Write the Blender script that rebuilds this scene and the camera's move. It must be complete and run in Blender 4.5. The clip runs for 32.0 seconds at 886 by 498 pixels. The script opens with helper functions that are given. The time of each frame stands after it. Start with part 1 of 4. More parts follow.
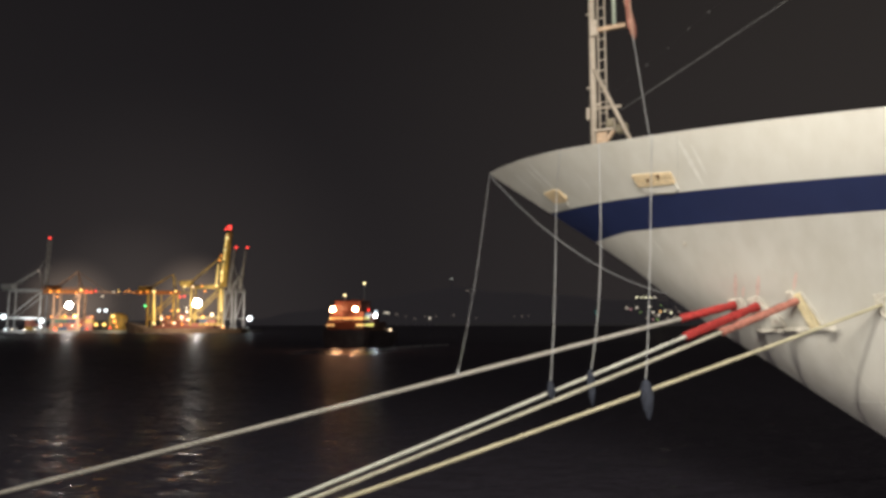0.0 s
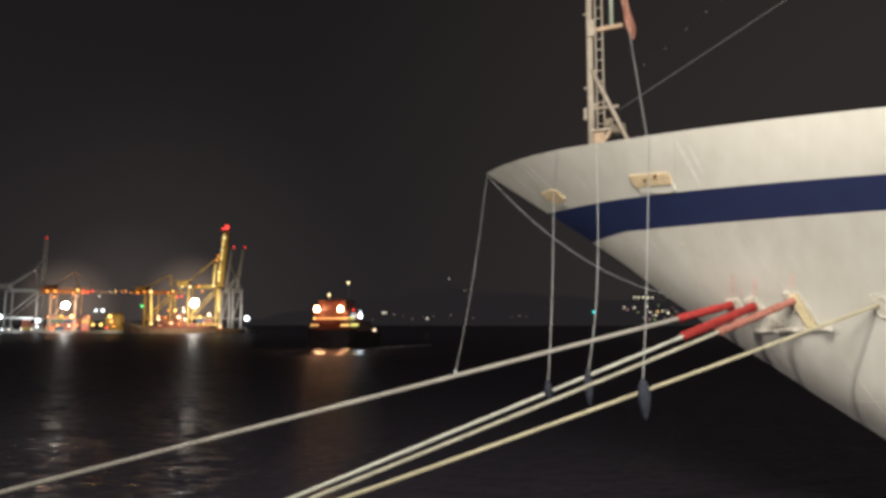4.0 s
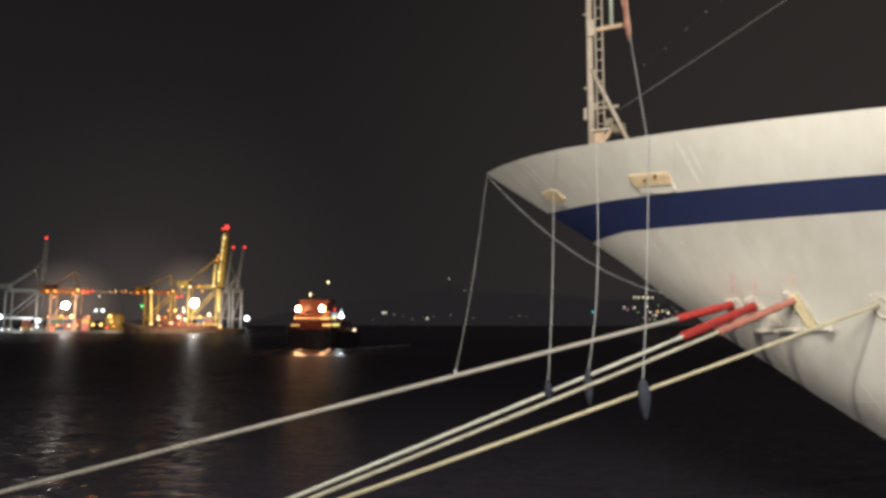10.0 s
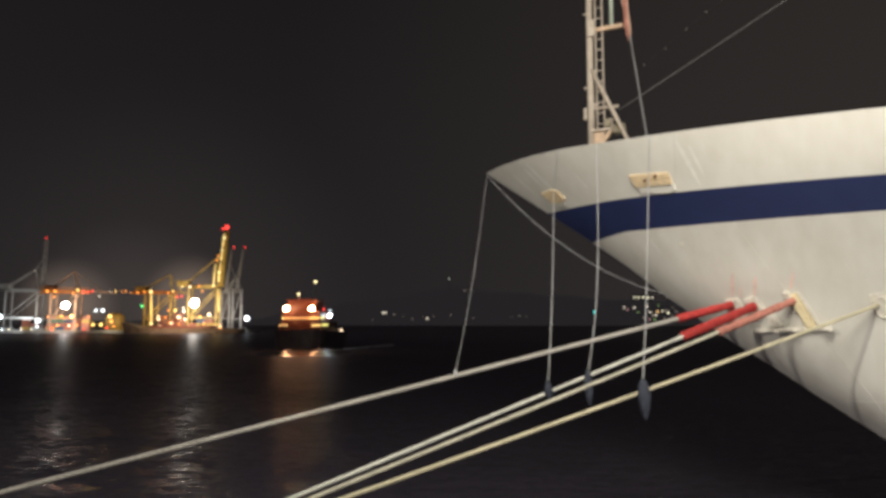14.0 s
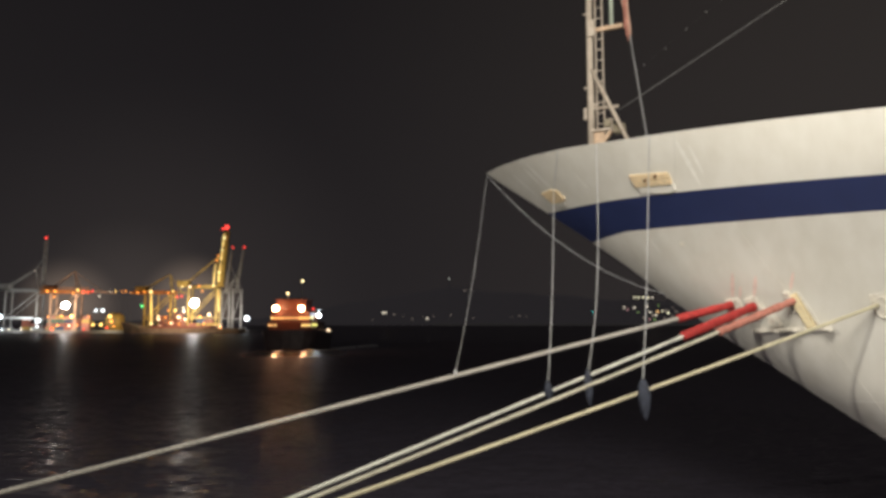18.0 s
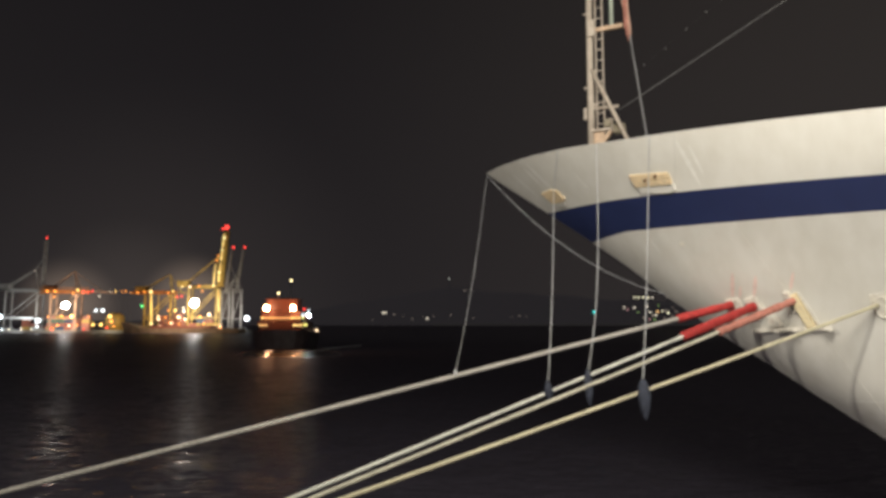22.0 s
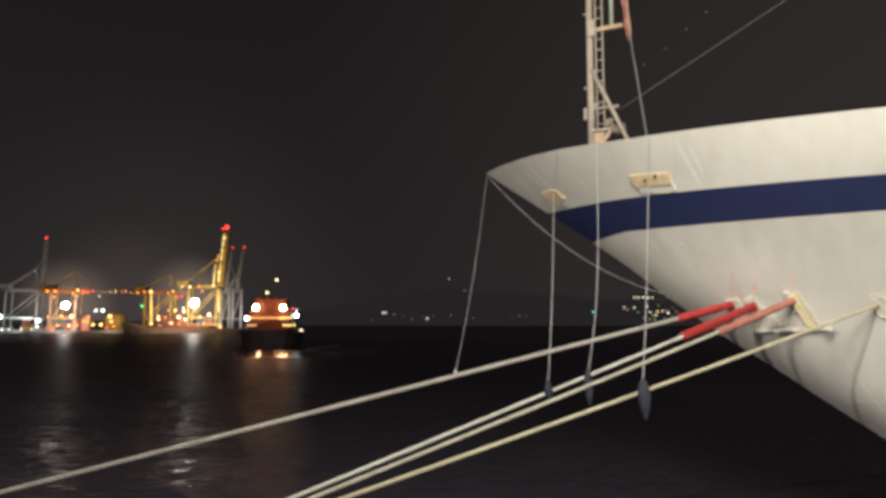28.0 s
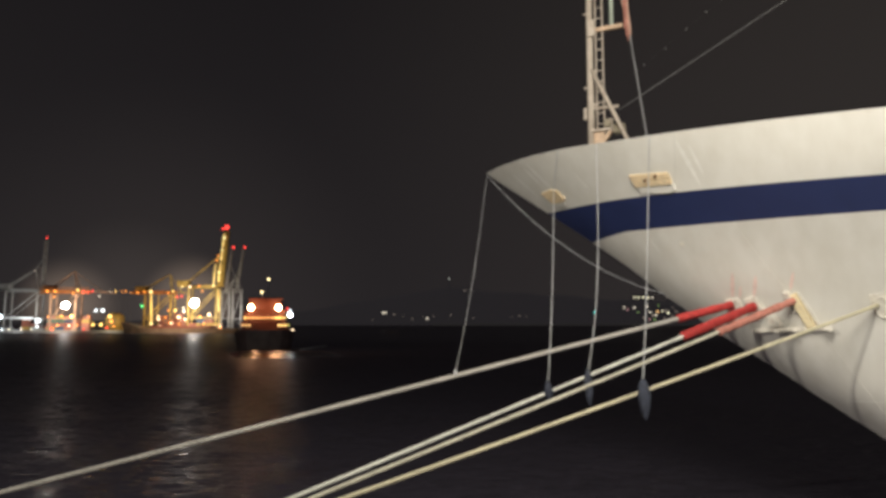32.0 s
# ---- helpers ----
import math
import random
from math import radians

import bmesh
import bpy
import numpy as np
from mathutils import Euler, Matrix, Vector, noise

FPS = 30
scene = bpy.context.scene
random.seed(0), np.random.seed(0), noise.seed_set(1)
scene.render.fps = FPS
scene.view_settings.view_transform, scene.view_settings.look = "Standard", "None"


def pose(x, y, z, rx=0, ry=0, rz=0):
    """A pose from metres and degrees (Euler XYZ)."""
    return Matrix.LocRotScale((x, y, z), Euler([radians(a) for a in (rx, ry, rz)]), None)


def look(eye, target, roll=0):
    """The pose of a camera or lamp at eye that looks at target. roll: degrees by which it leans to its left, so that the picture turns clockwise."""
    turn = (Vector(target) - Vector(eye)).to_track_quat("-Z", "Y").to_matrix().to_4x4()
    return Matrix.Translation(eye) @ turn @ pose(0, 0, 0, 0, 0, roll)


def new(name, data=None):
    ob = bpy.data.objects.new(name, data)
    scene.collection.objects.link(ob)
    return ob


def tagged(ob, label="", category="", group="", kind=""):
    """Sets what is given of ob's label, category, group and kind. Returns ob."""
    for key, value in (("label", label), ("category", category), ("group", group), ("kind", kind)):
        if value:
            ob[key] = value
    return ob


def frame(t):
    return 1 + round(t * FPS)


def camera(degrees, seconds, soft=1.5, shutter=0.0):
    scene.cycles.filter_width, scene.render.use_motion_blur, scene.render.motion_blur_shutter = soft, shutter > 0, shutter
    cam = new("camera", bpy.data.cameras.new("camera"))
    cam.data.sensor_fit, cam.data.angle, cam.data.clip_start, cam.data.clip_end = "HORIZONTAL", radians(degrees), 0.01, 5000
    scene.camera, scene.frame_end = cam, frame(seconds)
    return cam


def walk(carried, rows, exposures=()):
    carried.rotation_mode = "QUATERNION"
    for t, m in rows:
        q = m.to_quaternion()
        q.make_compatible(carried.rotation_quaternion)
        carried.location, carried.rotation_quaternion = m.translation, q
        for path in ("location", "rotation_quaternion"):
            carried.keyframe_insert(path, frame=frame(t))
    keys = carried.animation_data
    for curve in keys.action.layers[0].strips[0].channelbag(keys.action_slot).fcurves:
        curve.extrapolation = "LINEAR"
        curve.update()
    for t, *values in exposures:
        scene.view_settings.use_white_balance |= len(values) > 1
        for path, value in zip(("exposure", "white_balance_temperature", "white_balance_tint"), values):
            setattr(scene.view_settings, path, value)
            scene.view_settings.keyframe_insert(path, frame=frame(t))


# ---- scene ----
PITCH = 6.168
EYE = (0.0, 0.0, 6.0)
cam = camera(65.0, 32.0, soft=3.5)
walk(cam, [
    (0.0, pose(*EYE, 90 + PITCH, 0, 0.21)),
    (0.3, pose(*EYE, 90 + PITCH, 0, 0.21)),
    (0.4, pose(*EYE, 90 + PITCH, 0, 0.0)),
    (32.0, pose(*EYE, 90 + PITCH, 0, 0.0)),
])

# ---- world and large lights ----
world = bpy.data.worlds.new("night_sky")
world.use_nodes = True
scene.world = world
wn, wl = world.node_tree.nodes, world.node_tree.links
bg = wn["Background"]
tc = wn.new("ShaderNodeTexCoord")
sx = wn.new("ShaderNodeSeparateXYZ")
ramp = wn.new("ShaderNodeValToRGB")
wl.new(tc.outputs["Generated"], sx.inputs[0])
wl.new(sx.outputs["Z"], ramp.inputs[0])
ramp.color_ramp.elements[0].position = 0.0
ramp.color_ramp.elements[0].color = (0.0185, 0.0160, 0.0170, 1)
ramp.color_ramp.elements[1].position = 0.55
ramp.color_ramp.elements[1].color = (0.0089, 0.0078, 0.0085, 1)


def light_dome(way, colour, cosine, power):
    """Stray light in the haze round a lit place: a broad, soft dome about one bearing."""
    dot = wn.new("ShaderNodeVectorMath")
    dot.operation = "DOT_PRODUCT"
    dot.inputs[1].default_value = Vector(way).normalized()
    wl.new(tc.outputs["Generated"], dot.inputs[0])
    mr = wn.new("ShaderNodeMapRange")
    mr.inputs["From Min"].default_value, mr.inputs["From Max"].default_value = cosine, 1.0
    wl.new(dot.outputs["Value"], mr.inputs[0])
    pw = wn.new("ShaderNodeMath")
    pw.operation = "POWER"
    pw.inputs[1].default_value = power
    wl.new(mr.outputs[0], pw.inputs[0])
    mul = wn.new("ShaderNodeMixRGB")
    mul.inputs[1].default_value, mul.inputs[2].default_value = (0, 0, 0, 1), (*colour, 1)
    wl.new(pw.outputs[0], mul.inputs[0])
    return mul.outputs[0]


total = ramp.outputs[0]
for way, colour, cosine, power in (((-0.40, 1, 0.03), (0.0105, 0.0087, 0.0077), 0.95, 1.8), ((-0.45, 1, 0.02), (0.020, 0.0160, 0.0135), 0.992, 1.5),
                                  ((-0.36, 1, 0.03), (0.160, 0.118, 0.088), 0.9973, 2.2), ((-0.54, 1, 0.025), (0.130, 0.097, 0.074), 0.9976, 2.2),
                                  ((0.75, 0.8, 0.35), (0.0135, 0.0113, 0.0088), 0.60, 1.4)):
    add = wn.new("ShaderNodeMixRGB")
    add.blend_type = "ADD"
    add.inputs[0].default_value = 1.0
    wl.new(total, add.inputs[1])
    wl.new(light_dome(way, colour, cosine, power), add.inputs[2])
    total = add.outputs[0]
wl.new(total, bg.inputs["Color"])
bg.inputs["Strength"].default_value = 1.05


def area_lamp(name, eye, target, size, watts, colour):
    data = bpy.data.lights.new(name, "AREA")
    data.shape, data.size, data.energy, data.color = "DISK", size, watts, colour
    ob = new(name, data)
    ob.matrix_world = look(eye, target)
    return ob


# floodlights of the quay: a mast far along to one side, the promenade's lamp overhead, the berth farther along the ship
area_lamp("quay_floodlight", (-42.0, -14.0, 22.0), (8, 17, 7), 1.6, 10400, (1.0, 0.93, 0.80))
area_lamp("quay_floodlight", (1.5, 4.0, 16.0), (8, 17, 7), 6.5, 2700, (1.0, 0.93, 0.80))
area_lamp("quay_floodlight", (50.0, -34.0, 6.5), (8, 17, 7), 6.0, 13600, (1.0, 0.95, 0.83))

# ---- materials ----


def material(name):
    m = bpy.data.materials.new(name)
    m.use_nodes = True
    return m, m.node_tree.nodes, m.node_tree.links, m.node_tree.nodes["Principled BSDF"]


def surface(name, base, rough=0.5, metal=0.0, scale=3.0, vary=0.15, fine=40.0, bump=0.01, dirt=None, dirt_amount=0.0,
            stretch=(1, 1, 1), coat=0.0):
    """Paint, metal, wood, concrete: two scales of colour variation, uneven gloss and fine relief."""
    m, n, l, p = material(name)
    tex = n.new("ShaderNodeTexCoord")
    mp = n.new("ShaderNodeMapping")
    mp.inputs["Scale"].default_value = stretch
    l.new(tex.outputs["Object"], mp.inputs[0])
    big, small = n.new("ShaderNodeTexNoise"), n.new("ShaderNodeTexNoise")
    big.inputs["Scale"].default_value, big.inputs["Detail"].default_value = scale, 5
    small.inputs["Scale"].default_value, small.inputs["Detail"].default_value = fine, 3
    l.new(mp.outputs[0], big.inputs[0])
    l.new(mp.outputs[0], small.inputs[0])
    r = n.new("ShaderNodeValToRGB")
    r.color_ramp.elements[0].position, r.color_ramp.elements[1].position = 0.3, 0.72
    r.color_ramp.elements[0].color = (*[c * (1 - vary) for c in base], 1)
    r.color_ramp.elements[1].color = (*[min(1, c * (1 + vary)) for c in base], 1)
    l.new(big.outputs[0], r.inputs[0])
    out = r.outputs[0]
    if dirt:
        d = n.new("ShaderNodeTexNoise")
        d.inputs["Scale"].default_value, d.inputs["Detail"].default_value = scale * 2.3, 8
        l.new(mp.outputs[0], d.inputs[0])
        dr = n.new("ShaderNodeValToRGB")
        dr.color_ramp.elements[0].position, dr.color_ramp.elements[1].position = 0.5, 0.78
        dr.color_ramp.elements[0].color, dr.color_ramp.elements[1].color = (0, 0, 0, 1), (dirt_amount,) * 3 + (1,)
        l.new(d.outputs[0], dr.inputs[0])
        mix = n.new("ShaderNodeMixRGB")
        mix.inputs[2].default_value = (*dirt, 1)
        l.new(dr.outputs[0], mix.inputs[0])
        l.new(out, mix.inputs[1])
        out = mix.outputs[0]
    l.new(out, p.inputs["Base Color"])
    rr = n.new("ShaderNodeMapRange")
    rr.inputs["To Min"].default_value, rr.inputs["To Max"].default_value = max(0.03, rough - 0.1), min(1, rough + 0.1)
    l.new(small.outputs[0], rr.inputs[0])
    l.new(rr.outputs[0], p.inputs["Roughness"])
    p.inputs["Metallic"].default_value = metal
    p.inputs["Coat Weight"].default_value = coat
    b = n.new("ShaderNodeBump")
    b.inputs["Distance"].default_value = bump
    l.new(small.outputs[0], b.inputs["Height"])
    l.new(b.outputs[0], p.inputs["Normal"])
    return m


def hull_paint(name, base, rough):
    """Ship's paint over welded plate: shallow dents, streaks that run down the side, uneven gloss."""
    m, n, l, p = material(name)
    tex = n.new("ShaderNodeTexCoord")
    mp = n.new("ShaderNodeMapping")
    mp.inputs["Scale"].default_value = (1.0, 1.0, 0.16)
    l.new(tex.outputs["Object"], mp.inputs[0])
    streak, dent, fine = [n.new("ShaderNodeTexNoise") for k in range(3)]
    for t, s, d in ((streak, 2.2, 7), (dent, 0.75, 2), (fine, 30, 3)):
        t.inputs["Scale"].default_value, t.inputs["Detail"].default_value = s, d
    l.new(mp.outputs[0], streak.inputs[0])
    l.new(tex.outputs["Object"], dent.inputs[0])
    l.new(tex.outputs["Object"], fine.inputs[0])
    r = n.new("ShaderNodeValToRGB")
    r.color_ramp.elements[0].position, r.color_ramp.elements[1].position = 0.28, 0.66
    r.color_ramp.elements[0].color = (*[c * f for c, f in zip(base, (0.90, 0.89, 0.87))], 1)
    r.color_ramp.elements[1].color = (*base, 1)
    l.new(streak.outputs[0], r.inputs[0])
    l.new(r.outputs[0], p.inputs["Base Color"])
    rr = n.new("ShaderNodeMapRange")
    rr.inputs["To Min"].default_value, rr.inputs["To Max"].default_value = rough - 0.08, rough + 0.12
    l.new(streak.outputs[0], rr.inputs[0])
    l.new(rr.outputs[0], p.inputs["Roughness"])
    b1, b2 = n.new("ShaderNodeBump"), n.new("ShaderNodeBump")
    b1.inputs["Distance"].default_value, b2.inputs["Distance"].default_value = 0.005, 0.002
    l.new(dent.outputs[0], b1.inputs["Height"])
    l.new(fine.outputs[0], b2.inputs["Height"])
    l.new(b1.outputs[0], b2.inputs["Normal"])
    l.new(b2.outputs[0], p.inputs["Normal"])
    return m


def rope_material(name, base):
    """Laid rope: slanting strands as relief, soiled fibres."""
    m, n, l, p = material(name)
    tex = n.new("ShaderNodeTexCoord")
    w = n.new("ShaderNodeTexWave")
    w.bands_direction = "DIAGONAL"
    w.inputs["Scale"].default_value = 3.0
    w.inputs["Distortion"].default_value = 0.6
    l.new(tex.outputs["Object"], w.inputs[0])
    ns = n.new("ShaderNodeTexNoise")
    ns.inputs["Scale"].default_value, ns.inputs["Detail"].default_value = 2.5, 8
    l.new(tex.outputs["Object"], ns.inputs[0])
    r = n.new("ShaderNodeValToRGB")
    r.color_ramp.elements[0].position, r.color_ramp.elements[1].position = 0.3, 0.7
    r.color_ramp.elements[0].color = (*[c * 0.72 for c in base], 1)
    r.color_ramp.elements[1].color = (*base, 1)
    l.new(ns.outputs[0], r.inputs[0])
    l.new(r.outputs[0], p.inputs["Base Color"])
    p.inputs["Roughness"].default_value = 0.85
    b = n.new("ShaderNodeBump")
    b.inputs["Distance"].default_value = 0.008
    l.new(w.outputs[0], b.inputs["Height"])
    l.new(b.outputs[0], p.inputs["Normal"])
    return m


def glow(name, colour, strength):
    m, n, l, p = material(name)
    p.inputs["Base Color"].default_value = (*colour, 1)
    p.inputs["Emission Color"].default_value = (*colour, 1)
    p.inputs["Emission Strength"].default_value = strength
    m.cycles.emission_sampling = "NONE"
    return m


def water_material():
    """Night water: dark body under wavelets too small to tell apart, tilted by waves of three sizes."""
    m, n, l, p = material("harbour_water")
    p.inputs["Base Color"].default_value = (0.047, 0.042, 0.057, 1)
    p.inputs["IOR"].default_value = 1.33
    p.inputs["Specular IOR Level"].default_value = 0.036  # silt and wind-chop dull it
    tex = n.new("ShaderNodeTexCoord")
    mp = n.new("ShaderNodeMapping")
    mp.inputs["Scale"].default_value = (0.3, 1.0, 1.0)
    mp.inputs["Rotation"].default_value = (0, 0, 0.12)
    l.new(tex.outputs["Object"], mp.inputs[0])
    dash = n.new("ShaderNodeTexNoise")
    dash.inputs["Scale"].default_value, dash.inputs["Detail"].default_value = 3.6, 2
    l.new(mp.outputs[0], dash.inputs[0])
    calm = n.new("ShaderNodeMapRange")  # smooth backs of wavelets among ruffled water
    calm.inputs["From Min"].default_value, calm.inputs["From Max"].default_value = 0.53, 0.62
    calm.inputs["To Min"].default_value, calm.inputs["To Max"].default_value = 0.36, 0.045
    l.new(dash.outputs[0], calm.inputs[0])
    # calm in the lee of both quays, ruffled by the wind on the open basin between
    place = n.new("ShaderNodeSeparateXYZ")
    l.new(tex.outputs["Object"], place.inputs[0])
    reach = n.new("ShaderNodeMapRange")
    reach.inputs["From Min"].default_value, reach.inputs["From Max"].default_value = 0.0, 500.0
    l.new(place.outputs["Y"], reach.inputs[0])
    wind = n.new("ShaderNodeValToRGB")
    wind.color_ramp.elements[0].position, wind.color_ramp.elements[0].color = 0.06, (0, 0, 0, 1)
    wind.color_ramp.elements[1].position, wind.color_ramp.elements[1].color = 0.62, (0.08, 0.08, 0.08, 1)
    for at in (0.13, 0.22):
        wind.color_ramp.elements.new(at).color = (1, 1, 1, 1)
    l.new(reach.outputs[0], wind.inputs[0])
    ruffled = n.new("ShaderNodeMix")
    ruffled.inputs["B"].default_value = 0.46
    half = n.new("ShaderNodeMath")
    half.operation = "MULTIPLY"
    half.inputs[1].default_value = 0.85
    l.new(wind.outputs[0], half.inputs[0])
    l.new(half.outputs[0], ruffled.inputs["Factor"])
    l.new(calm.outputs[0], ruffled.inputs["A"])
    l.new(ruffled.outputs["Result"], p.inputs["Roughness"])
    total = None
    for size, detail, slope in ((0.22, 1, 0.20), (2.5, 1, 0.90), (7.0, 1, 0.95)):
        t = n.new("ShaderNodeTexNoise")
        t.inputs["Scale"].default_value, t.inputs["Detail"].default_value = size, detail
        l.new(mp.outputs[0], t.inputs[0])
        mid = n.new("ShaderNodeVectorMath")
        mid.operation = "SUBTRACT"
        mid.inputs[1].default_value = (0.5, 0.5, 0.5)
        l.new(t.outputs["Color"], mid.inputs[0])
        sc = n.new("ShaderNodeVectorMath")
        sc.operation = "MULTIPLY"
        sc.inputs[1].default_value = (slope * 0.42, slope, 0)  # long-crested
        l.new(mid.outputs[0], sc.inputs[0])
        if total is None:
            total = sc.outputs[0]
        else:
            ad = n.new("ShaderNodeVectorMath")
            ad.operation = "ADD"
            l.new(total, ad.inputs[0])
            l.new(sc.outputs[0], ad.inputs[1])
            total = ad.outputs[0]
    up = n.new("ShaderNodeVectorMath")
    up.operation = "ADD"
    up.inputs[1].default_value = (0, 0.01, 1)
    l.new(total, up.inputs[0])
    nz = n.new("ShaderNodeVectorMath")
    nz.operation = "NORMALIZE"
    l.new(up.outputs[0], nz.inputs[0])
    l.new(nz.outputs[0], p.inputs["Normal"])
    # a thin oily film on the harbour mirrors more than clean water
    film, mix = n.new("ShaderNodeBsdfGlossy"), n.new("ShaderNodeMixShader")
    film.inputs["Color"].default_value = (0.84, 0.80, 1.0, 1)
    film.inputs["Roughness"].default_value = 0.46
    l.new(nz.outputs[0], film.inputs["Normal"])
    mix.inputs[0].default_value = 0.11
    out = n["Material Output"]
    l.new(p.outputs[0], mix.inputs[1])
    l.new(film.outputs[0], mix.inputs[2])
    l.new(mix.outputs[0], out.inputs["Surface"])
    return m


M_white = hull_paint("white_hull_paint", (0.76, 0.745, 0.70), 0.20)
M_sheen_streak = surface("white_sheen_paint", (0.81, 0.80, 0.76), 0.35, scale=6, vary=0.1)
M_red_streak = surface("faint_red_streak_paint", (0.76, 0.60, 0.55), 0.35, scale=6, vary=0.12)
M_blue = hull_paint("blue_stripe_paint", (0.026, 0.038, 0.118), 0.36)
M_deck = surface("green_deck_paint", (0.10, 0.16, 0.12), 0.7, scale=1.2, vary=0.2)
M_cream = surface("cream_mast_paint", (0.54, 0.47, 0.40), 0.45, scale=4, vary=0.12, dirt=(0.30, 0.16, 0.08), dirt_amount=0.35)
M_stained = surface("rust_stained_cream_paint", (0.60, 0.43, 0.30), 0.5, scale=5, vary=0.2, dirt=(0.32, 0.14, 0.06), dirt_amount=0.5)
M_pipe = surface("pale_green_paint", (0.46, 0.52, 0.44), 0.5, scale=5, vary=0.12)
M_steel = surface("galvanised_steel", (0.45, 0.45, 0.44), 0.45, 0.7, scale=6, vary=0.2)
M_ivory = surface("ivory_fairlead_paint", (0.74, 0.71, 0.64), 0.4, scale=6, vary=0.15, dirt=(0.25, 0.15, 0.08), dirt_amount=0.5)
M_wood = surface("pale_planed_wood", (0.78, 0.62, 0.40), 0.6, scale=5, vary=0.2, fine=60, stretch=(0.3, 4, 4), dirt=(0.3, 0.15, 0.06), dirt_amount=0.3)
M_board = surface("cream_fairlead_board", (0.92, 0.78, 0.50), 0.6, scale=5, vary=0.12, fine=60, stretch=(0.3, 4, 4), dirt=(0.45, 0.30, 0.14), dirt_amount=0.15)
M_rust = surface("rusty_iron", (0.13, 0.06, 0.03), 0.85, scale=8, vary=0.4)
M_rope_w = rope_material("greyed_mooring_rope", (0.50, 0.475, 0.435))
M_rope_new = rope_material("white_mooring_rope", (0.76, 0.77, 0.70))
M_rope_c = rope_material("cream_mooring_rope", (0.60, 0.575, 0.47))
M_rope_y = rope_material("yellowed_mooring_rope", (0.64, 0.59, 0.42))
M_rope_thin = rope_material("grey_lashing_rope", (0.56, 0.57, 0.59))
M_wire = surface("steel_wire", (0.176, 0.176, 0.176), 0.6, 0.3, scale=10)
M_khaki = surface("khaki_lamp_paint", (0.30, 0.26, 0.19), 0.6, scale=6, vary=0.25)
M_red = surface("red_chafe_sleeve", (0.50, 0.045, 0.042), 0.75, scale=9, vary=0.3, fine=120, bump=0.004)
M_pink = surface("faded_red_chafe_sleeve", (0.50, 0.20, 0.155), 0.8, scale=9, vary=0.3, fine=120, bump=0.004)
M_bag = surface("dark_blue_canvas", (0.034, 0.040, 0.062), 0.8, scale=10, vary=0.3, fine=150, bump=0.004)
M_flag = surface("red_flag_cloth", (0.40, 0.17, 0.13), 0.85, scale=12, vary=0.4, fine=150, bump=0.003)
M_flag_pale = surface("faded_flag_cloth", (0.58, 0.37, 0.29), 0.85, scale=12, vary=0.3, fine=150, bump=0.003)
M_concrete = surface("quay_concrete", (0.30, 0.29, 0.27), 0.9, scale=0.6, vary=0.2, fine=25, bump=0.01, dirt=(0.08, 0.07, 0.06), dirt_amount=0.6)
M_iron = surface("black_bollard_paint", (0.03, 0.03, 0.03), 0.5, scale=6, vary=0.3)
M_cr_grey = surface("grey_crane_paint", (0.26, 0.26, 0.245), 0.55, scale=0.4, vary=0.2)
M_cr_yellow = surface("yellow_crane_paint", (0.46, 0.32, 0.08), 0.5, scale=0.16, vary=0.55, dirt=(0.20, 0.11, 0.03), dirt_amount=0.6)
M_cr_orange = surface("orange_red_crane_paint", (0.40, 0.24, 0.15), 0.5, scale=0.16, vary=0.5, dirt=(0.24, 0.13, 0.06), dirt_amount=0.5)
M_cr_rust = surface("rust_orange_crane_paint", (0.27, 0.095, 0.025), 0.55, scale=0.2, vary=0.45, dirt=(0.22, 0.08, 0.03), dirt_amount=0.6)
M_box_red = surface("red_container_paint", (0.34, 0.12, 0.08), 0.6, scale=0.5, vary=0.2)
M_box_blue = surface("blue_container_paint", (0.06, 0.09, 0.15), 0.6, scale=0.5, vary=0.2)
M_box_ochre = surface("ochre_container_paint", (0.45, 0.28, 0.06), 0.6, scale=0.5, vary=0.2)
M_box_green = surface("green_container_paint", (0.07, 0.15, 0.11), 0.6, scale=0.5, vary=0.2)
M_hull_dark = surface("dark_hull_paint", (0.15, 0.12, 0.125), 0.4, scale=0.6, vary=0.3)
M_super = surface("orange_superstructure_paint", (0.115, 0.030, 0.014), 0.5, scale=0.8, vary=0.15)
M_hill = surface("night_woodland_haze_glow", (0.016, 0.018, 0.014), 1.0, scale=0.01, vary=0.35, fine=0.05, bump=2.0)
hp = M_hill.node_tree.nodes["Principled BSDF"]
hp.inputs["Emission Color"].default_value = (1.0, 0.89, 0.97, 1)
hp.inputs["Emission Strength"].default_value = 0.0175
# this faint emission stands in for miles of lit haze before the far backdrop
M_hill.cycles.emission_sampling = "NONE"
M_shore = surface("far_shore_haze_glow", (0.05, 0.048, 0.045), 0.9, scale=0.01, vary=0.2)
# haze light put into the breakwater's surface as a weak emission
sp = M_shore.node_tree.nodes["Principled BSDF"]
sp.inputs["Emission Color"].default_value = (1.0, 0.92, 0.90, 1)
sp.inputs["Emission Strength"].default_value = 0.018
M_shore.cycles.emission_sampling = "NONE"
M_barge = surface("brown_barge_paint", (0.34, 0.25, 0.16), 0.7, scale=0.4, vary=0.3)
M_foam = surface("wake_foam", (0.86, 0.86, 0.86), 0.9, scale=1.5, vary=0.4)
M_ripple = surface("wet_glint_ripples", (0.06, 0.055, 0.07), 0.20, scale=1.5, vary=0.2, bump=0.002)
M_ripple.node_tree.nodes["Principled BSDF"].inputs["Specular IOR Level"].default_value = 0.8
M_water = water_material()

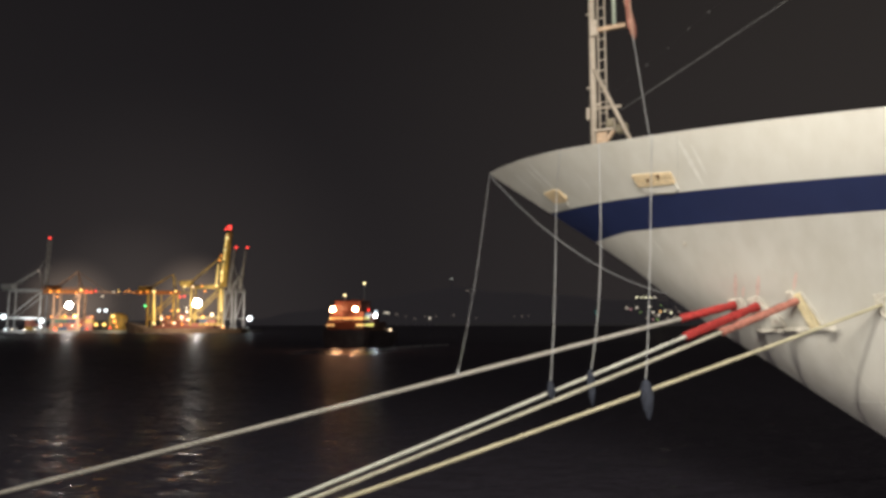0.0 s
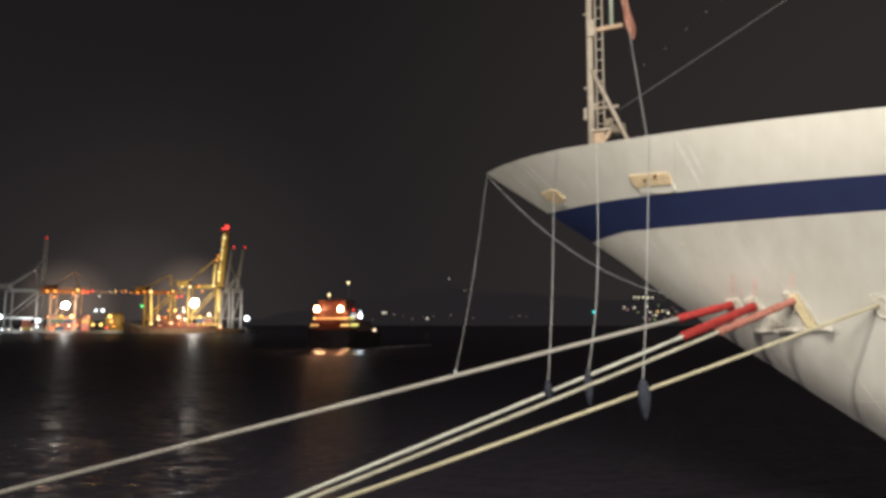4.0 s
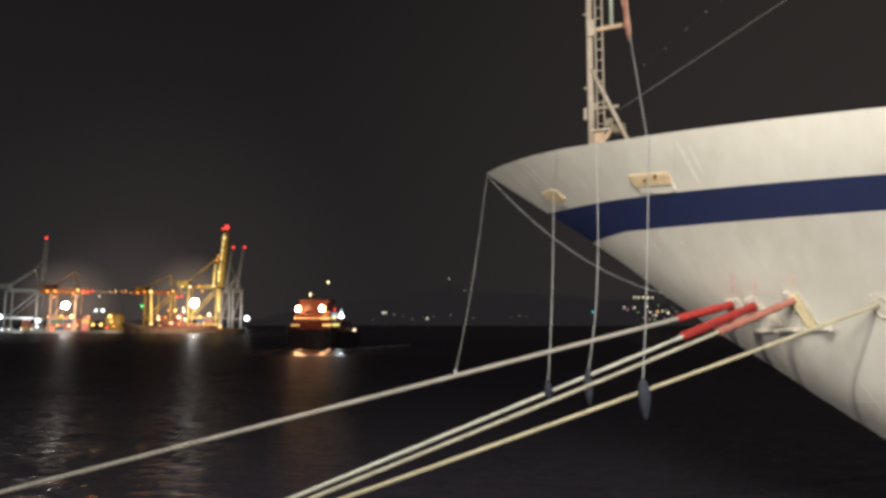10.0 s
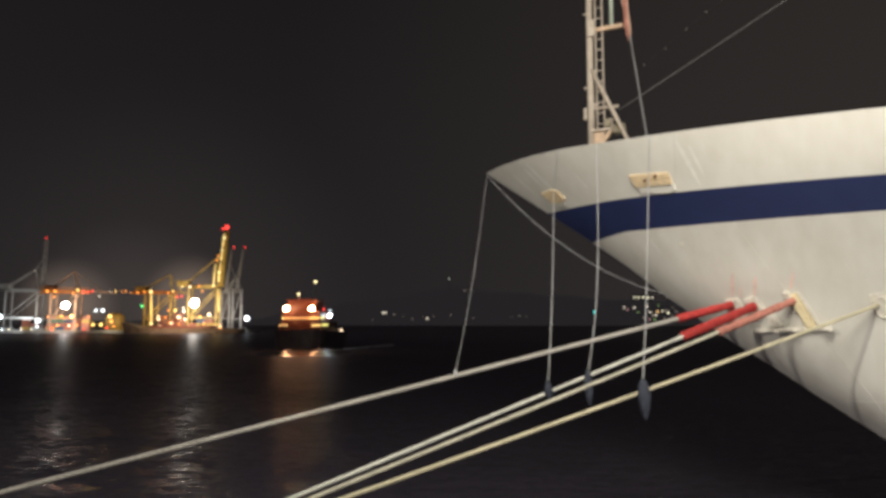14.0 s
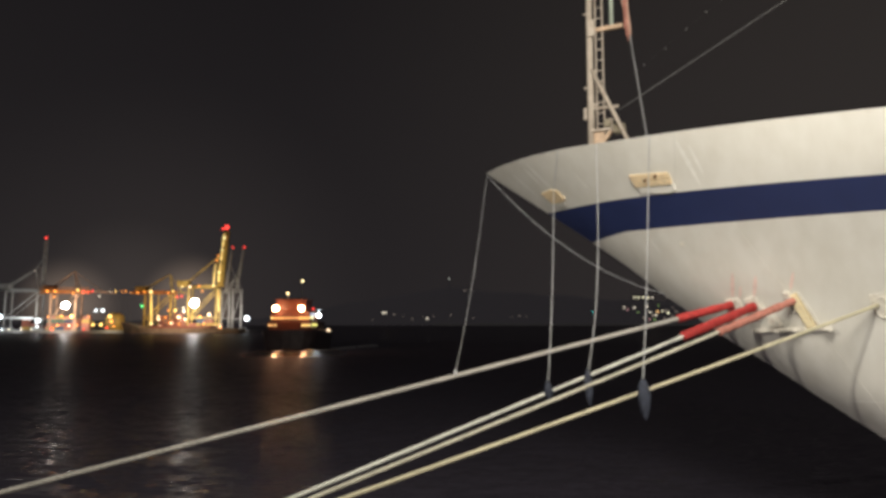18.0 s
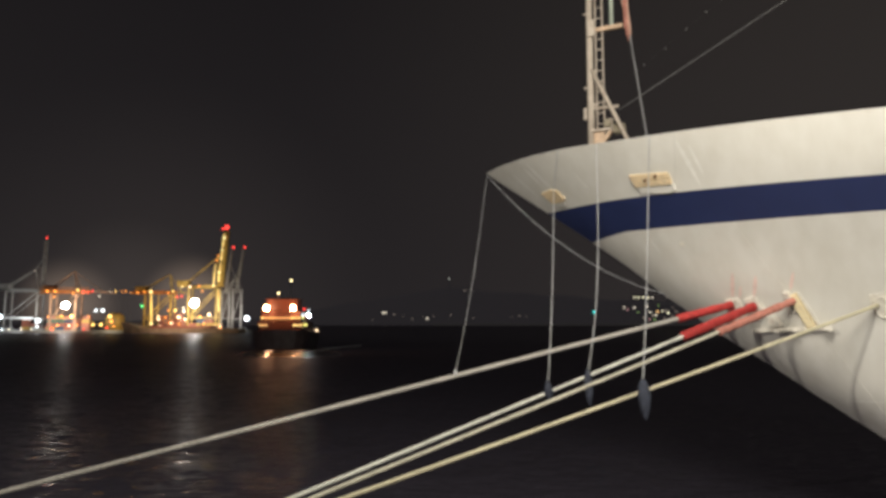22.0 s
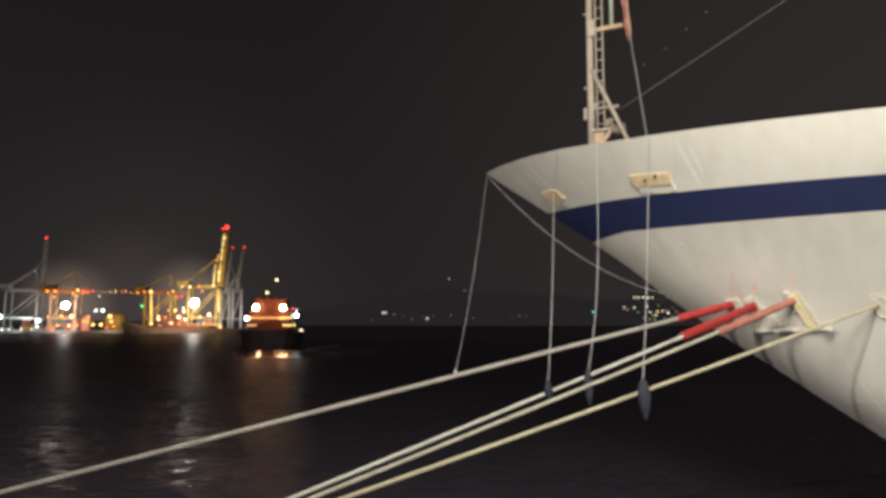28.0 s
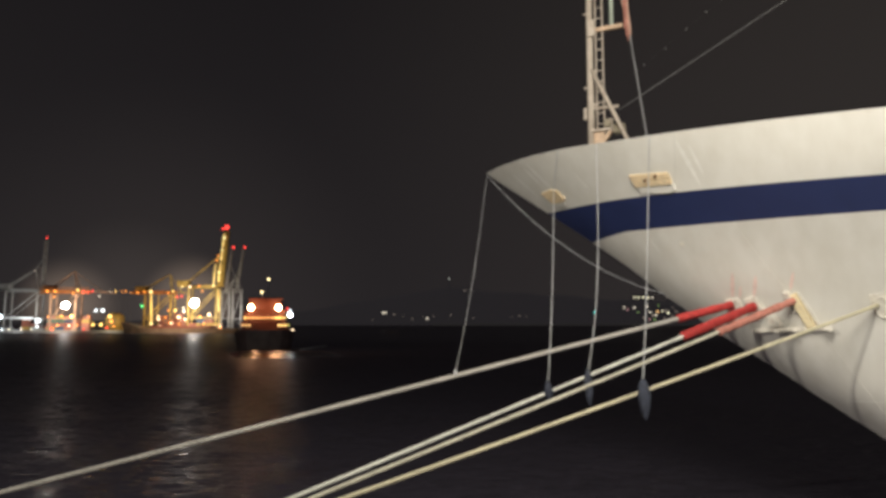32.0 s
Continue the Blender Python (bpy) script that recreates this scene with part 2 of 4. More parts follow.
G_white = glow("white_flood_lamp", (1.0, 0.96, 0.90), 60)
G_strip = glow("yellow_strip_lamp", (1.0, 0.74, 0.24), 0.7)
G_boom = glow("boom_lamp", (1.0, 0.80, 0.34), 1.3)
G_cool = glow("cool_white_lamp", (0.85, 0.95, 1.0), 2.6)
G_warm = glow("warm_flood_lamp", (1.0, 0.52, 0.26), 90)
G_deck = glow("cool_deck_flood", (0.80, 0.92, 1.0), 42)
for g in (G_white, G_warm, G_deck):
    g.cycles.emission_sampling = "FRONT"
G_warm_small = glow("warm_lamp_point", (1.0, 0.60, 0.34), 2.8)
G_soft = glow("soft_warm_lamp", (1.0, 0.74, 0.48), 2.4)
G_amber = glow("amber_lamp", (1.0, 0.34, 0.05), 2.2)
G_yellow = glow("yellow_lamp", (1.0, 0.66, 0.18), 2.2)
G_red = glow("red_lamp", (1.0, 0.06, 0.045), 2.2)
G_green = glow("green_lamp", (0.12, 1.0, 0.30), 1.8)
G_cyan = glow("cyan_lamp", (0.05, 0.85, 0.80), 1.2)
G_window = glow("lit_window", (1.0, 0.58, 0.20), 2)
G_cabin = glow("cabin_window", (1.0, 0.66, 0.22), 2.0)
G_side = glow("side_cabin_window", (0.95, 0.85, 0.22), 1.6)
G_cabin_dim = glow("dim_cabin_window", (1.0, 0.62, 0.24), 1.1)
G_mast = glow("masthead_lamp", (1.0, 0.84, 0.42), 4.0)
G_pale = glow("pale_yellow_lamp", (1.0, 0.95, 0.62), 2.2)
G_dim = glow("distant_lamp", (1.0, 0.9, 0.7), 1.3)
G_leaf = glow("greenish_distant_lamp", (0.5, 0.85, 0.25), 0.6)
G_leaf_dim = glow("pale_distant_lamp", (0.9, 0.95, 0.8), 0.9)
G_rose = glow("rosy_distant_lamp", (1.0, 0.5, 0.5), 1.1)
G_faint = glow("faint_distant_lamp", (0.9, 0.75, 0.6), 0.24)

# ---- mesh helpers ----


def mesh_of(name, bm, mat, smooth=True):
    me = bpy.data.meshes.new(name)
    bmesh.ops.recalc_face_normals(bm, faces=bm.faces)
    bm.to_mesh(me)
    bm.free()
    me.materials.append(mat)
    if smooth:
        for f in me.polygons:
            f.use_smooth = True
    return me


def part(name, bm, mat, parent=None, label="", smooth=False):
    ob = new(name, mesh_of(name, bm, mat, smooth))
    if parent:
        ob.parent = parent
    if label:
        ob["label"] = label
    return ob


def empty(name, m=None):
    ob = new(name)
    if m is not None:
        ob.matrix_world = m
    return ob


def tube(bm, pts, r, n=8, cap=True):
    """Sweeps a circle along points; r is a number or one number a point."""
    pts = [Vector(p) for p in pts]
    rs = r if isinstance(r, (list, tuple)) else [r] * len(pts)
    rings = []
    side = None
    for i, p in enumerate(pts):
        d = (pts[min(i + 1, len(pts) - 1)] - pts[max(i - 1, 0)]).normalized()
        ref = side if side is not None else (Vector((0, 0, 1)) if abs(d.z) < 0.9 else Vector((1, 0, 0)))
        u = (ref - d * ref.dot(d)).normalized()
        side = u
        v = d.cross(u)
        rings.append([bm.verts.new(p + (u * math.cos(k * math.tau / n) + v * math.sin(k * math.tau / n)) * rs[i]) for k in range(n)])
    for a, b in zip(rings, rings[1:]):
        for k in range(n):
            bm.faces.new((a[k], a[(k + 1) % n], b[(k + 1) % n], b[k]))
    if cap:
        bm.faces.new(rings[0][::-1])
        bm.faces.new(rings[-1])
    return bm


def tube_bm(pts, r, n=8):
    return tube(bmesh.new(), pts, r, n)


def box(bm, lo, hi, bevel=0.0, m=None):
    c = [(a + b) / 2 for a, b in zip(lo, hi)]
    s = [abs(b - a) for a, b in zip(lo, hi)]
    made = bmesh.ops.create_cube(bm, size=1, matrix=(m or Matrix()) @ Matrix.Translation(c) @ Matrix.Diagonal((*s, 1)))
    if bevel:
        edges = {e for v in made["verts"] for e in v.link_edges}
        bmesh.ops.bevel(bm, geom=list(edges), offset=bevel, segments=2, affect="EDGES", profile=0.5)
    return bm


def box_bm(lo, hi, bevel=0.0, m=None):
    return box(bmesh.new(), lo, hi, bevel, m)


def beam(bm, a, b, w, h):
    """A square beam from a to b."""
    a, b = Vector(a), Vector(b)
    d = (b - a)
    q = d.to_track_quat("Z", "Y").to_matrix().to_4x4()
    bmesh.ops.create_cube(bm, size=1, matrix=Matrix.Translation((a + b) / 2) @ q @ Matrix.Diagonal((w, h, d.length, 1)))
    return bm


def beam_bm(a, b, w, h):
    return beam(bmesh.new(), a, b, w, h)


def ball(r, seg=12, flat=1.0):
    bm = bmesh.new()
    bmesh.ops.create_uvsphere(bm, u_segments=seg, v_segments=max(6, seg // 2), radius=r, matrix=Matrix.Diagonal((1, 1, flat, 1)))
    return bm


def ball_at(name, place, r, mat, parent=None, label="", seg=10):
    bm = ball(r, seg)
    bmesh.ops.translate(bm, verts=bm.verts, vec=place)
    return part(name, bm, mat, parent, label, smooth=True)


def sag(a, b, drop, n=24):
    a, b = Vector(a), Vector(b)
    return [a.lerp(b, k / n) - Vector((0, 0, drop * 4 * (k / n) * (1 - k / n))) for k in range(n + 1)]


# ---- water, quay, hills ----
bm = bmesh.new()
N = 48
rim = [bm.verts.new((4600 * math.cos(k * math.tau / N), 4600 * math.sin(k * math.tau / N), 0)) for k in range(N)]
bm.faces.new(rim)
water = tagged(part("water", bm, M_water), "dark rippled harbour water at night", "water", kind="structure")

bm = bmesh.new()
for x0, x1, y0, y1, z1 in ((-60, 70, -30, 0.8, 4.4), (-60, 2.0, 0.8, 15.6, 1.2)):
    box(bm, (x0, y0, -6), (x1, y1, z1), 0.08)
tagged(part("quay", bm, M_concrete), "grey concrete quay with a raised promenade", "quay", kind="structure")


def hill_height(x):
    pts = ((-3600, 22), (-2200, 24), (-1400, 22), (-1000, 34), (-760, 74), (-420, 130), (-180, 172), (45, 200), (330, 178),
           (610, 158), (900, 138), (1330, 120), (2000, 170), (3000, 90), (3700, 60))
    for (xa, ha), (xb, hb) in zip(pts, pts[1:]):
        if xa <= x <= xb:
            u = (x - xa) / (xb - xa)
            u = u * u * (3 - 2 * u)
            return ha + (hb - ha) * u + min(9, 0.1 * ha) * noise.noise((x * 0.006, 1.3, 0)) + 4 * noise.noise((x * 0.03, 4.3, 0))
    return 60


bm = bmesh.new()
cols = []
for i in range(241):
    x = -3600 + i * 30
    y0 = 3300 - 0.00007 * x * x
    h = hill_height(x)
    cols.append([bm.verts.new((x, y0 + dy, h * f + 6 * noise.noise((x * 0.01, dy * 0.01, 2)) * (0 < f < 1)))
                 for dy, f in ((-40, -0.03), (0, 0.02), (60, 0.18), (150, 0.42), (260, 0.72), (370, 0.93), (450, 1.0), (560, 0.8), (700, -0.03))])
for a, b in zip(cols, cols[1:]):
    for k in range(len(a) - 1):
        bm.faces.new((a[k], b[k], b[k + 1], a[k + 1]))
tagged(part("hills", bm, M_hill, smooth=True), "distant wooded hills across the harbour at night, with painted haze glow", "hills", kind="structure")

# ---- the moored ship ----
TIP = (1.4836, 23.0)
AFT = 34.0
ship = tagged(empty("moored_ship", pose(TIP[0], TIP[1], 0, 0, 0, -25)),
              "white ship's bow with a dark blue stripe, moored", "ship")
STEM = ((-3, 15.3), (0, 14.6), (3.04, 10.97), (4.14, 9.38), (4.82, 8.45), (5.71, 7.10), (6.81, 5.67), (7.69, 4.63), (8.52, 3.53),
        (9.54, 2.09), (10.34, 0.95), (11.03, 0.0))
FULL = ((-3, 16.5), (0, 14.8), (4, 12.1), (6.6, 10.1), (8.55, 7.2), (9.4, 5.8), (11.03, 4.8))


def along(table, z):
    for (za, va), (zb, vb) in zip(table, table[1:]):
        if z <= zb:
            return va + (vb - va) * (z - za) / (zb - za)
    return table[-1][1]


ROUND = ((-3, 0.75), (4, 0.72), (5, 0.60), (6, 0.53), (7.2, 0.47), (8.5, 0.30), (9.6, 0.06), (11, 0.0))  # swelling of the forefoot


def breadth(s, z):
    d = max(s - along(STEM, z), 0)
    return 5.1 * (1 - math.exp(-d / along(FULL, z))) + along(ROUND, z) * d / 1.7 * math.exp(1 - d / 1.7)


def hull(s, z, out=0.0, side=-1):
    """A point of the ship's side in the ship's space; out: metres proud of the plate."""
    w = breadth(s, z)
    if out:
        e = 0.05
        ds = Vector((2 * e, breadth(s + e, z) - breadth(s - e, z), 0))
        dz = Vector((0, breadth(s, z + e) - breadth(s, z - e), 2 * e))
        nrm = dz.cross(ds).normalized()
        if nrm.y < 0:
            nrm = -nrm
        p = Vector((s, w, z)) + nrm * out
        return Vector((p.x, p.y * side, p.z))
    return Vector((s, w * side, z))


def in_ship(p):
    return ship.matrix_world @ Vector(p)


def z_rail(s):
    return 11.04 - 0.042 * s + 0.05 * math.sin(math.pi * min(s, 5) / 5) if s < 14 else 10.452 - 0.02 * (s - 14)


def z_top(s):
    return 9.54 + 0.04 * min(1, max(0, (s - 2.6) / 2)) - 0.036 * max(0, min(s, 11) - 2.09) + 0.006 * max(0, s - 11)


def z_bot(s):
    return 8.53 + 0.12 * min(1, max(0, (s - 3.5) / 1.2)) - 0.018 * max(0, s - 4.7)


def strip(zf_hi, zf_lo, steps, side):
    """A band of the ship's side between two sheer lines."""
    bm = bmesh.new()
    grid = []
    for k in range(steps + 1):
        f = k / steps
        zf = lambda s, f=f: zf_hi(s) + (zf_lo(s) - zf_hi(s)) * f
        s0 = 0.0
        for it in range(30):
            s0 = along(STEM, zf(s0))
        row = []
        for j in range(61):
            u = (j / 60) ** 1.7
            s = s0 + (AFT - s0) * u
            row.append(bm.verts.new(hull(s, zf(s), 0, side) if j else Vector((s0, 0, zf(s0)))))
        grid.append(row)
    for a, b in zip(grid, grid[1:]):
        for j in range(60):
            bm.faces.new((a[j], a[j + 1], b[j + 1], b[j]))
    return bm


for side in (-1, 1):
    part("bulwark", strip(z_rail, z_top, 6, side), M_white, ship, "white painted bulwark plating", smooth=True)
    part("stripe", strip(z_top, z_bot, 4, side), M_blue, ship, "dark blue painted stripe", smooth=True)
    part("hull_side", strip(z_bot, lambda s: -2.5, 40, side), M_white, ship, "white painted flared hull plating", smooth=True)
    # rounded rail along the bulwark's top
    ends = [hull(s, z_rail(s), 0, side) + Vector((0, 0, 0.01)) for s in [0.02 + (AFT - 0.02) * (j / 60) ** 1.7 for j in range(61)]]
    part("rail_capping", tube_bm(ends, 0.012, 8), M_white, ship, "white rounded rail capping", smooth=True)
    # inner side of the bulwark
    bm = bmesh.new()
    rows = []
    for j in range(41):
        s = 1.85 + (AFT - 1.85) * (j / 40) ** 1.5
        z = z_rail(s)
        w = max(0.0, breadth(s, z) - 0.16)
        rows.append((bm.verts.new((s, w * side, z)), bm.verts.new((s, max(0, breadth(s, z - 1.1) - 0.16) * side, z - 1.1))))
    for a, b in zip(rows, rows[1:]):
        bm.faces.new((a[0], b[0], b[1], a[1]))
    part("bulwark_lining", bm, M_white, ship, smooth=True)

bm = bmesh.new()
rows = []
for j in range(41):
    s = 1.9 + (AFT - 1.9) * (j / 40) ** 1.4
    z = z_rail(s) - 1.1
    w = max(0.02, breadth(s, z) - 0.05)
    rows.append((bm.verts.new((s, -w, z)), bm.verts.new((s, w, z))))
for a, b in zip(rows, rows[1:]):
    bm.faces.new((a[0], b[0], b[1], a[1]))
part("foredeck", bm, M_deck, ship, "green painted steel deck")
bm = bmesh.new()
prof = [(breadth(AFT, z), z) for z in [-2.5 + k * (z_rail(AFT) + 2.5) / 12 for k in range(13)]]
bm.faces.new([bm.verts.new((AFT, -w, z)) for w, z in prof] + [bm.verts.new((AFT, w, z)) for w, z in prof[::-1]])
part("transom", bm, M_white, ship)
part("deckhouse", box_bm((22, -4.2, 9.0), (33, 4.2, 16.0), 0.15), M_white, ship, "white deckhouse block")
part("aft_mast", tube_bm([(26, 0, 16), (26, 0, 24.6)], [0.22, 0.12], 12), M_cream, ship, smooth=True)

# welded seams of the plating, a little proud
for pts in (((7.69, 8.57), (8.24, 7.68), (8.86, 6.78), (9.71, 5.55), (10.92, 3.72), (11.6, 2.6)),):
    dense = []
    for (sa, za), (sb, zb) in zip(pts, pts[1:]):
        dense += [hull(sa + (sb - sa) * k / 6, za + (zb - za) * k / 6, 0.004) for k in range(6)]
    part("weld_seam", tube_bm(dense, 0.0065, 6), M_white, ship, "raised weld seam", smooth=True)


def smear(a, b, width, mat, label):
    """A pale streak on the plating from a to b, thin as paint, tapering at its ends."""
    bm = bmesh.new()
    n = 12
    ds, dz = b[0] - a[0], b[1] - a[1]
    ln = math.hypot(ds, dz)
    rows = []
    for k in range(n + 1):
        u = k / n
        w = width * (0.15 + 0.85 * math.sin(math.pi * min(1, max(0, u))) ** 0.7) * (1 + 0.25 * math.sin(k * 2.3))
        s, z = a[0] + ds * u, a[1] + dz * u
        rows.append([bm.verts.new(hull(s - dz / ln * w * q, z + ds / ln * w * q, 0.003)) for q in (-1, -0.3, 0.4, 1)])
    for q, r in zip(rows, rows[1:]):
        for k in range(3):
            bm.faces.new((q[k], q[k + 1], r[k + 1], r[k]))
    part("hull_streak", bm, mat, ship, label, smooth=True)


# pale streaks: light reflected by the plating, put into paint colour
for a, b, w in (((1.85, 10.88), (2.62, 10.02), 0.045), ((1.70, 10.80), (2.20, 10.25), 0.030), ((1.18, 10.74), (1.96, 9.99), 0.022),
                ((5.42, 8.40), (5.70, 8.0), 0.016), ((6.45, 10.60), (6.95, 9.52), 0.050), ((6.75, 10.45), (7.05, 9.75), 0.030),
                ((10.05, 4.05), (10.85, 4.10), 0.020), ((3.45, 10.35), (3.85, 9.85), 0.014)):
    smear(a, b, w, M_sheen_streak, "pale streak of painted sheen")
# faint red streaks on the plating above the sleeves
for a, b, w in (((7.52, 6.72), (7.56, 7.35), 0.05), ((8.05, 6.70), (8.12, 7.25), 0.05), ((8.90, 6.85), (8.98, 7.30), 0.045), ((7.70, 6.68), (7.74, 7.0), 0.03)):
    smear(a, b, w, M_red_streak, "faint red streak on the hull")
for pts in (((6.43, 10.72), (6.37, 9.96), (6.28, 9.55)), ((11.6, 10.5), (11.5, 9.4), (11.3, 8.4))):
    dense = []
    for (sa, za), (sb, zb) in zip(pts, pts[1:]):
        dense += [hull(sa + (sb - sa) * k / 6, za + (zb - za) * k / 6, 0.0) for k in range(6)]
    part("plate_seam", tube_bm(dense, 0.004, 5), M_steel, ship, "thin dark plate seam", smooth=True)


def plate(corners, thick, mat, name, label="", back=0.02, wedge=0.0):
    """A board or plate that lies on the ship's side between four corners given as (aft, height)."""
    bm = bmesh.new()
    lo = [bm.verts.new(hull(s, z, -back)) for s, z in corners]
    mean = sum(z for s, z in corners) / len(corners)
    hi = [bm.verts.new(hull(s, z, thick + (wedge if z < mean else 0))) for s, z in corners]
    n = len(corners)
    bm.faces.new(lo[::-1])
    bm.faces.new(hi)
    for k in range(n):
        bm.faces.new((lo[k], lo[(k + 1) % n], hi[(k + 1) % n], hi[k]))
    bmesh.ops.bevel(bm, geom=list(bm.edges), offset=0.012, segments=2, affect="EDGES", profile=0.5)
    return part(name, bm, mat, ship, label)


def pad(s, z, ls, lz, thick, mat, name, label, tilt=0.0, bevel=0.02):
    """A board lying on the ship's side."""
    o = hull(s, z, 0.0)
    u = (hull(s + 0.3, z + 0.3 * tilt, 0) - o).normalized()
    v = (hull(s, z + 0.3, 0) - o)
    v = (v - u * v.dot(u)).normalized()
    nrm = u.cross(v)
    if nrm.y > 0:
        nrm = -nrm
    m = Matrix((u, v, nrm)).transposed().to_4x4()
    m.translation = o
    return part(name, box_bm((-ls / 2, -lz / 2, 0.0), (ls / 2, lz / 2, thick), bevel, m), mat, ship, label)


# wooden pads under the lashing ropes, each on a rounded white lip
plate(((5.12, 10.02), (6.17, 9.93), (6.22, 9.81), (5.20, 9.87)), 0.05, M_wood, "wooden_pad", "pale wooden chafing plank", wedge=0.02)
plate(((5.205, 9.86), (6.225, 9.80), (6.27, 9.66), (5.29, 9.72)), 0.07, M_wood, "wooden_pad", "pale wooden chafing plank", wedge=0.02)
plate(((5.30, 9.71), (6.28, 9.65), (6.34, 9.50), (6.20, 9.44), (5.44, 9.55)), 0.06, M_white, "pad_lip", "white rounded lip")
plate(((2.10, 10.08), (2.50, 10.10), (2.71, 10.05), (2.95, 9.80), (2.90, 9.74), (2.48, 9.76)), 0.05, M_wood, "wooden_pad", "pale wooden chafing board", wedge=0.03)
plate(((2.50, 9.75), (2.92, 9.73), (2.94, 9.62), (2.62, 9.62)), 0.06, M_white, "pad_lip", "white rounded lip")
for s, z in ((5.58, 9.82), (5.86, 9.88)):
    pad(s, z + 0.03, 0.05, 0.07, 0.15, M_rust, "pad_bracket", "rusty iron bracket")
pad(6.33, 8.17, 0.10, 0.10, 0.02, M_ivory, "hull_mark", "small white mark")

# foremast with its ladder, arm, pipes, brace and lamp
part("foremast", tube_bm([(3.55, 0, 9.7), (3.57, 0, 19.0)], [0.115, 0.095], 16), M_cream, ship, "cream painted steel foremast", smooth=True)
lad = Vector((3.76, 0, 0))
for dx in (0.0, 0.22):
    part("ladder_stile", tube_bm([(lad.x + dx, -0.05, 10.0), (lad.x + dx, -0.05, 18.6)], 0.026, 8), M_cream, ship, smooth=True)
rung = mesh_of("ladder_rung", tube_bm([(lad.x, -0.05, 0), (lad.x + 0.22, -0.05, 0)], 0.018, 6), M_cream)
for k in range(25):
    o = new("ladder_rung", rung)
    o.parent = ship
    o.location = (0, 0, 10.2 + k * 0.345)
for z in (11.2, 12.9, 14.0, 15.2, 16.6, 17.9):
    part("ladder_bracket", box_bm((3.50, -0.09, z - 0.035), (3.80, -0.03, z + 0.035)), M_cream, ship)
part("mast_arm", beam_bm((3.55, 0, 15.36), (4.62, 0, 15.36), 0.16, 0.12), M_stained, ship, "rust-stained cream arm")
part("mast_plate", box_bm((3.52, -0.20, 15.12), (3.76, -0.08, 15.66), 0.03), M_cream, ship)
part("signal_pipe", tube_bm([(4.27, 0, 15.4), (4.27, 0, 18.4)], 0.06, 8), M_pipe, ship, "pale green signal pipe", smooth=True)
part("brace", tube_bm([(3.62, -0.12, 14.05), (4.84, -0.12, 11.3)], 0.066, 8), M_cream, ship, smooth=True)
part("strut", tube_bm([(3.60, 0, 12.80), (4.42, 0, 12.78)], 0.05, 8), M_cream, ship, smooth=True)
part("platform", box_bm((3.60, -0.2, 12.0), (4.22, 0.2, 12.08), 0.02), M_cream, ship)
part("platform_knee", beam_bm((3.9, -0.05, 11.62), (4.18, -0.05, 12.0), 0.16, 0.10), M_stained, ship)
part("locker", box_bm((3.66, -0.16, 10.5), (3.98, 0.16, 11.98), 0.03), M_stained, ship, "rust-stained cream mast locker")
part("locker_latch", box_bm((3.84, -0.19, 11.2), (3.92, -0.15, 11.34), 0.01), M_rust, ship, "rusty latch")
part("lamp_box", box_bm((4.20, 0.10, 11.98), (4.56, 0.40, 12.27), 0.03), M_khaki, ship, "khaki lamp housing")
part("lamp_box", box_bm((4.00, -0.30, 12.10), (4.20, -0.10, 12.34), 0.03), M_khaki, ship, "small khaki lamp housing")
part("lamp_neck", tube_bm([(4.15, 0, 12.05), (4.15, 0, 12.4)], 0.09, 10), M_cream, ship, smooth=True)
part("mast_fitting", box_bm((3.33, -0.05, 12.45), (3.43, 0.05, 12.85), 0.02), M_cream, ship)
part("mast_cleat", box_bm((3.36, -0.03, 13.46), (3.46, 0.03, 13.53), 0.01), M_cream, ship)
part("mast_cleat", box_bm((3.38, -0.03, 15.92), (3.48, 0.03, 15.98), 0.01), M_cream, ship)

# stay, halyard, lamp string
part("forestay", tube_bm(sag((4.42, 0, 12.65), (26, 0, 24.45), 0.02, 20), 0.013, 6), M_wire, ship, "grey wire stay", smooth=True)
part("halyard", tube_bm(sag((5.42, 0.0, 10.3), (4.51, 0, 17.6), 0.0, 10), 0.012, 6), M_rope_thin, ship, smooth=True)
part("lamp_wire", tube_bm([(3.6, 0, 12.83), (9.6, 0, 17.1)], 0.0004, 4), M_wire, ship)
for s, z in ((5.23, 13.98), (5.88, 14.40), (6.50, 14.90), (7.09, 15.32)):
    ball_at("lamp_bulb", (s, 0, z), 0.02, M_steel, ship, "small unlit bulb", 8)

# fairleads at the bow: shelf, slanting rollers, plates
shelf = [hull(8.05 + k * 0.175, 5.86 + 0.006 * k, 0.09) for k in range(11)]
part("fairlead_shelf", tube_bm(shelf, 0.06, 8), M_ivory, ship, "ivory fairlead shelf", smooth=True)
for s, z in ((8.6, 5.90), (9.05, 5.91), (9.75, 5.92)):
    o = hull(s, z, 0.2)
    bm = ball(0.12, 12, 0.6)
    bmesh.ops.translate(bm, verts=bm.verts, vec=o)
    part("roller_head", bm, M_ivory, ship, "white roller head", smooth=True)
plate(((7.33, 6.65), (7.67, 6.69), (7.95, 6.17), (7.66, 6.10)), 0.07, M_ivory, "roller_plate", "worn ivory plate", wedge=0.09)
plate(((7.81, 6.67), (8.06, 6.74), (8.34, 6.36), (8.17, 6.27)), 0.07, M_ivory, "roller_plate", "worn ivory plate", wedge=0.09)
plate(((8.31, 6.39), (8.50, 6.29), (8.72, 5.99), (8.42, 6.0)), 0.07, M_ivory, "roller_plate", "worn ivory plate", wedge=0.09)
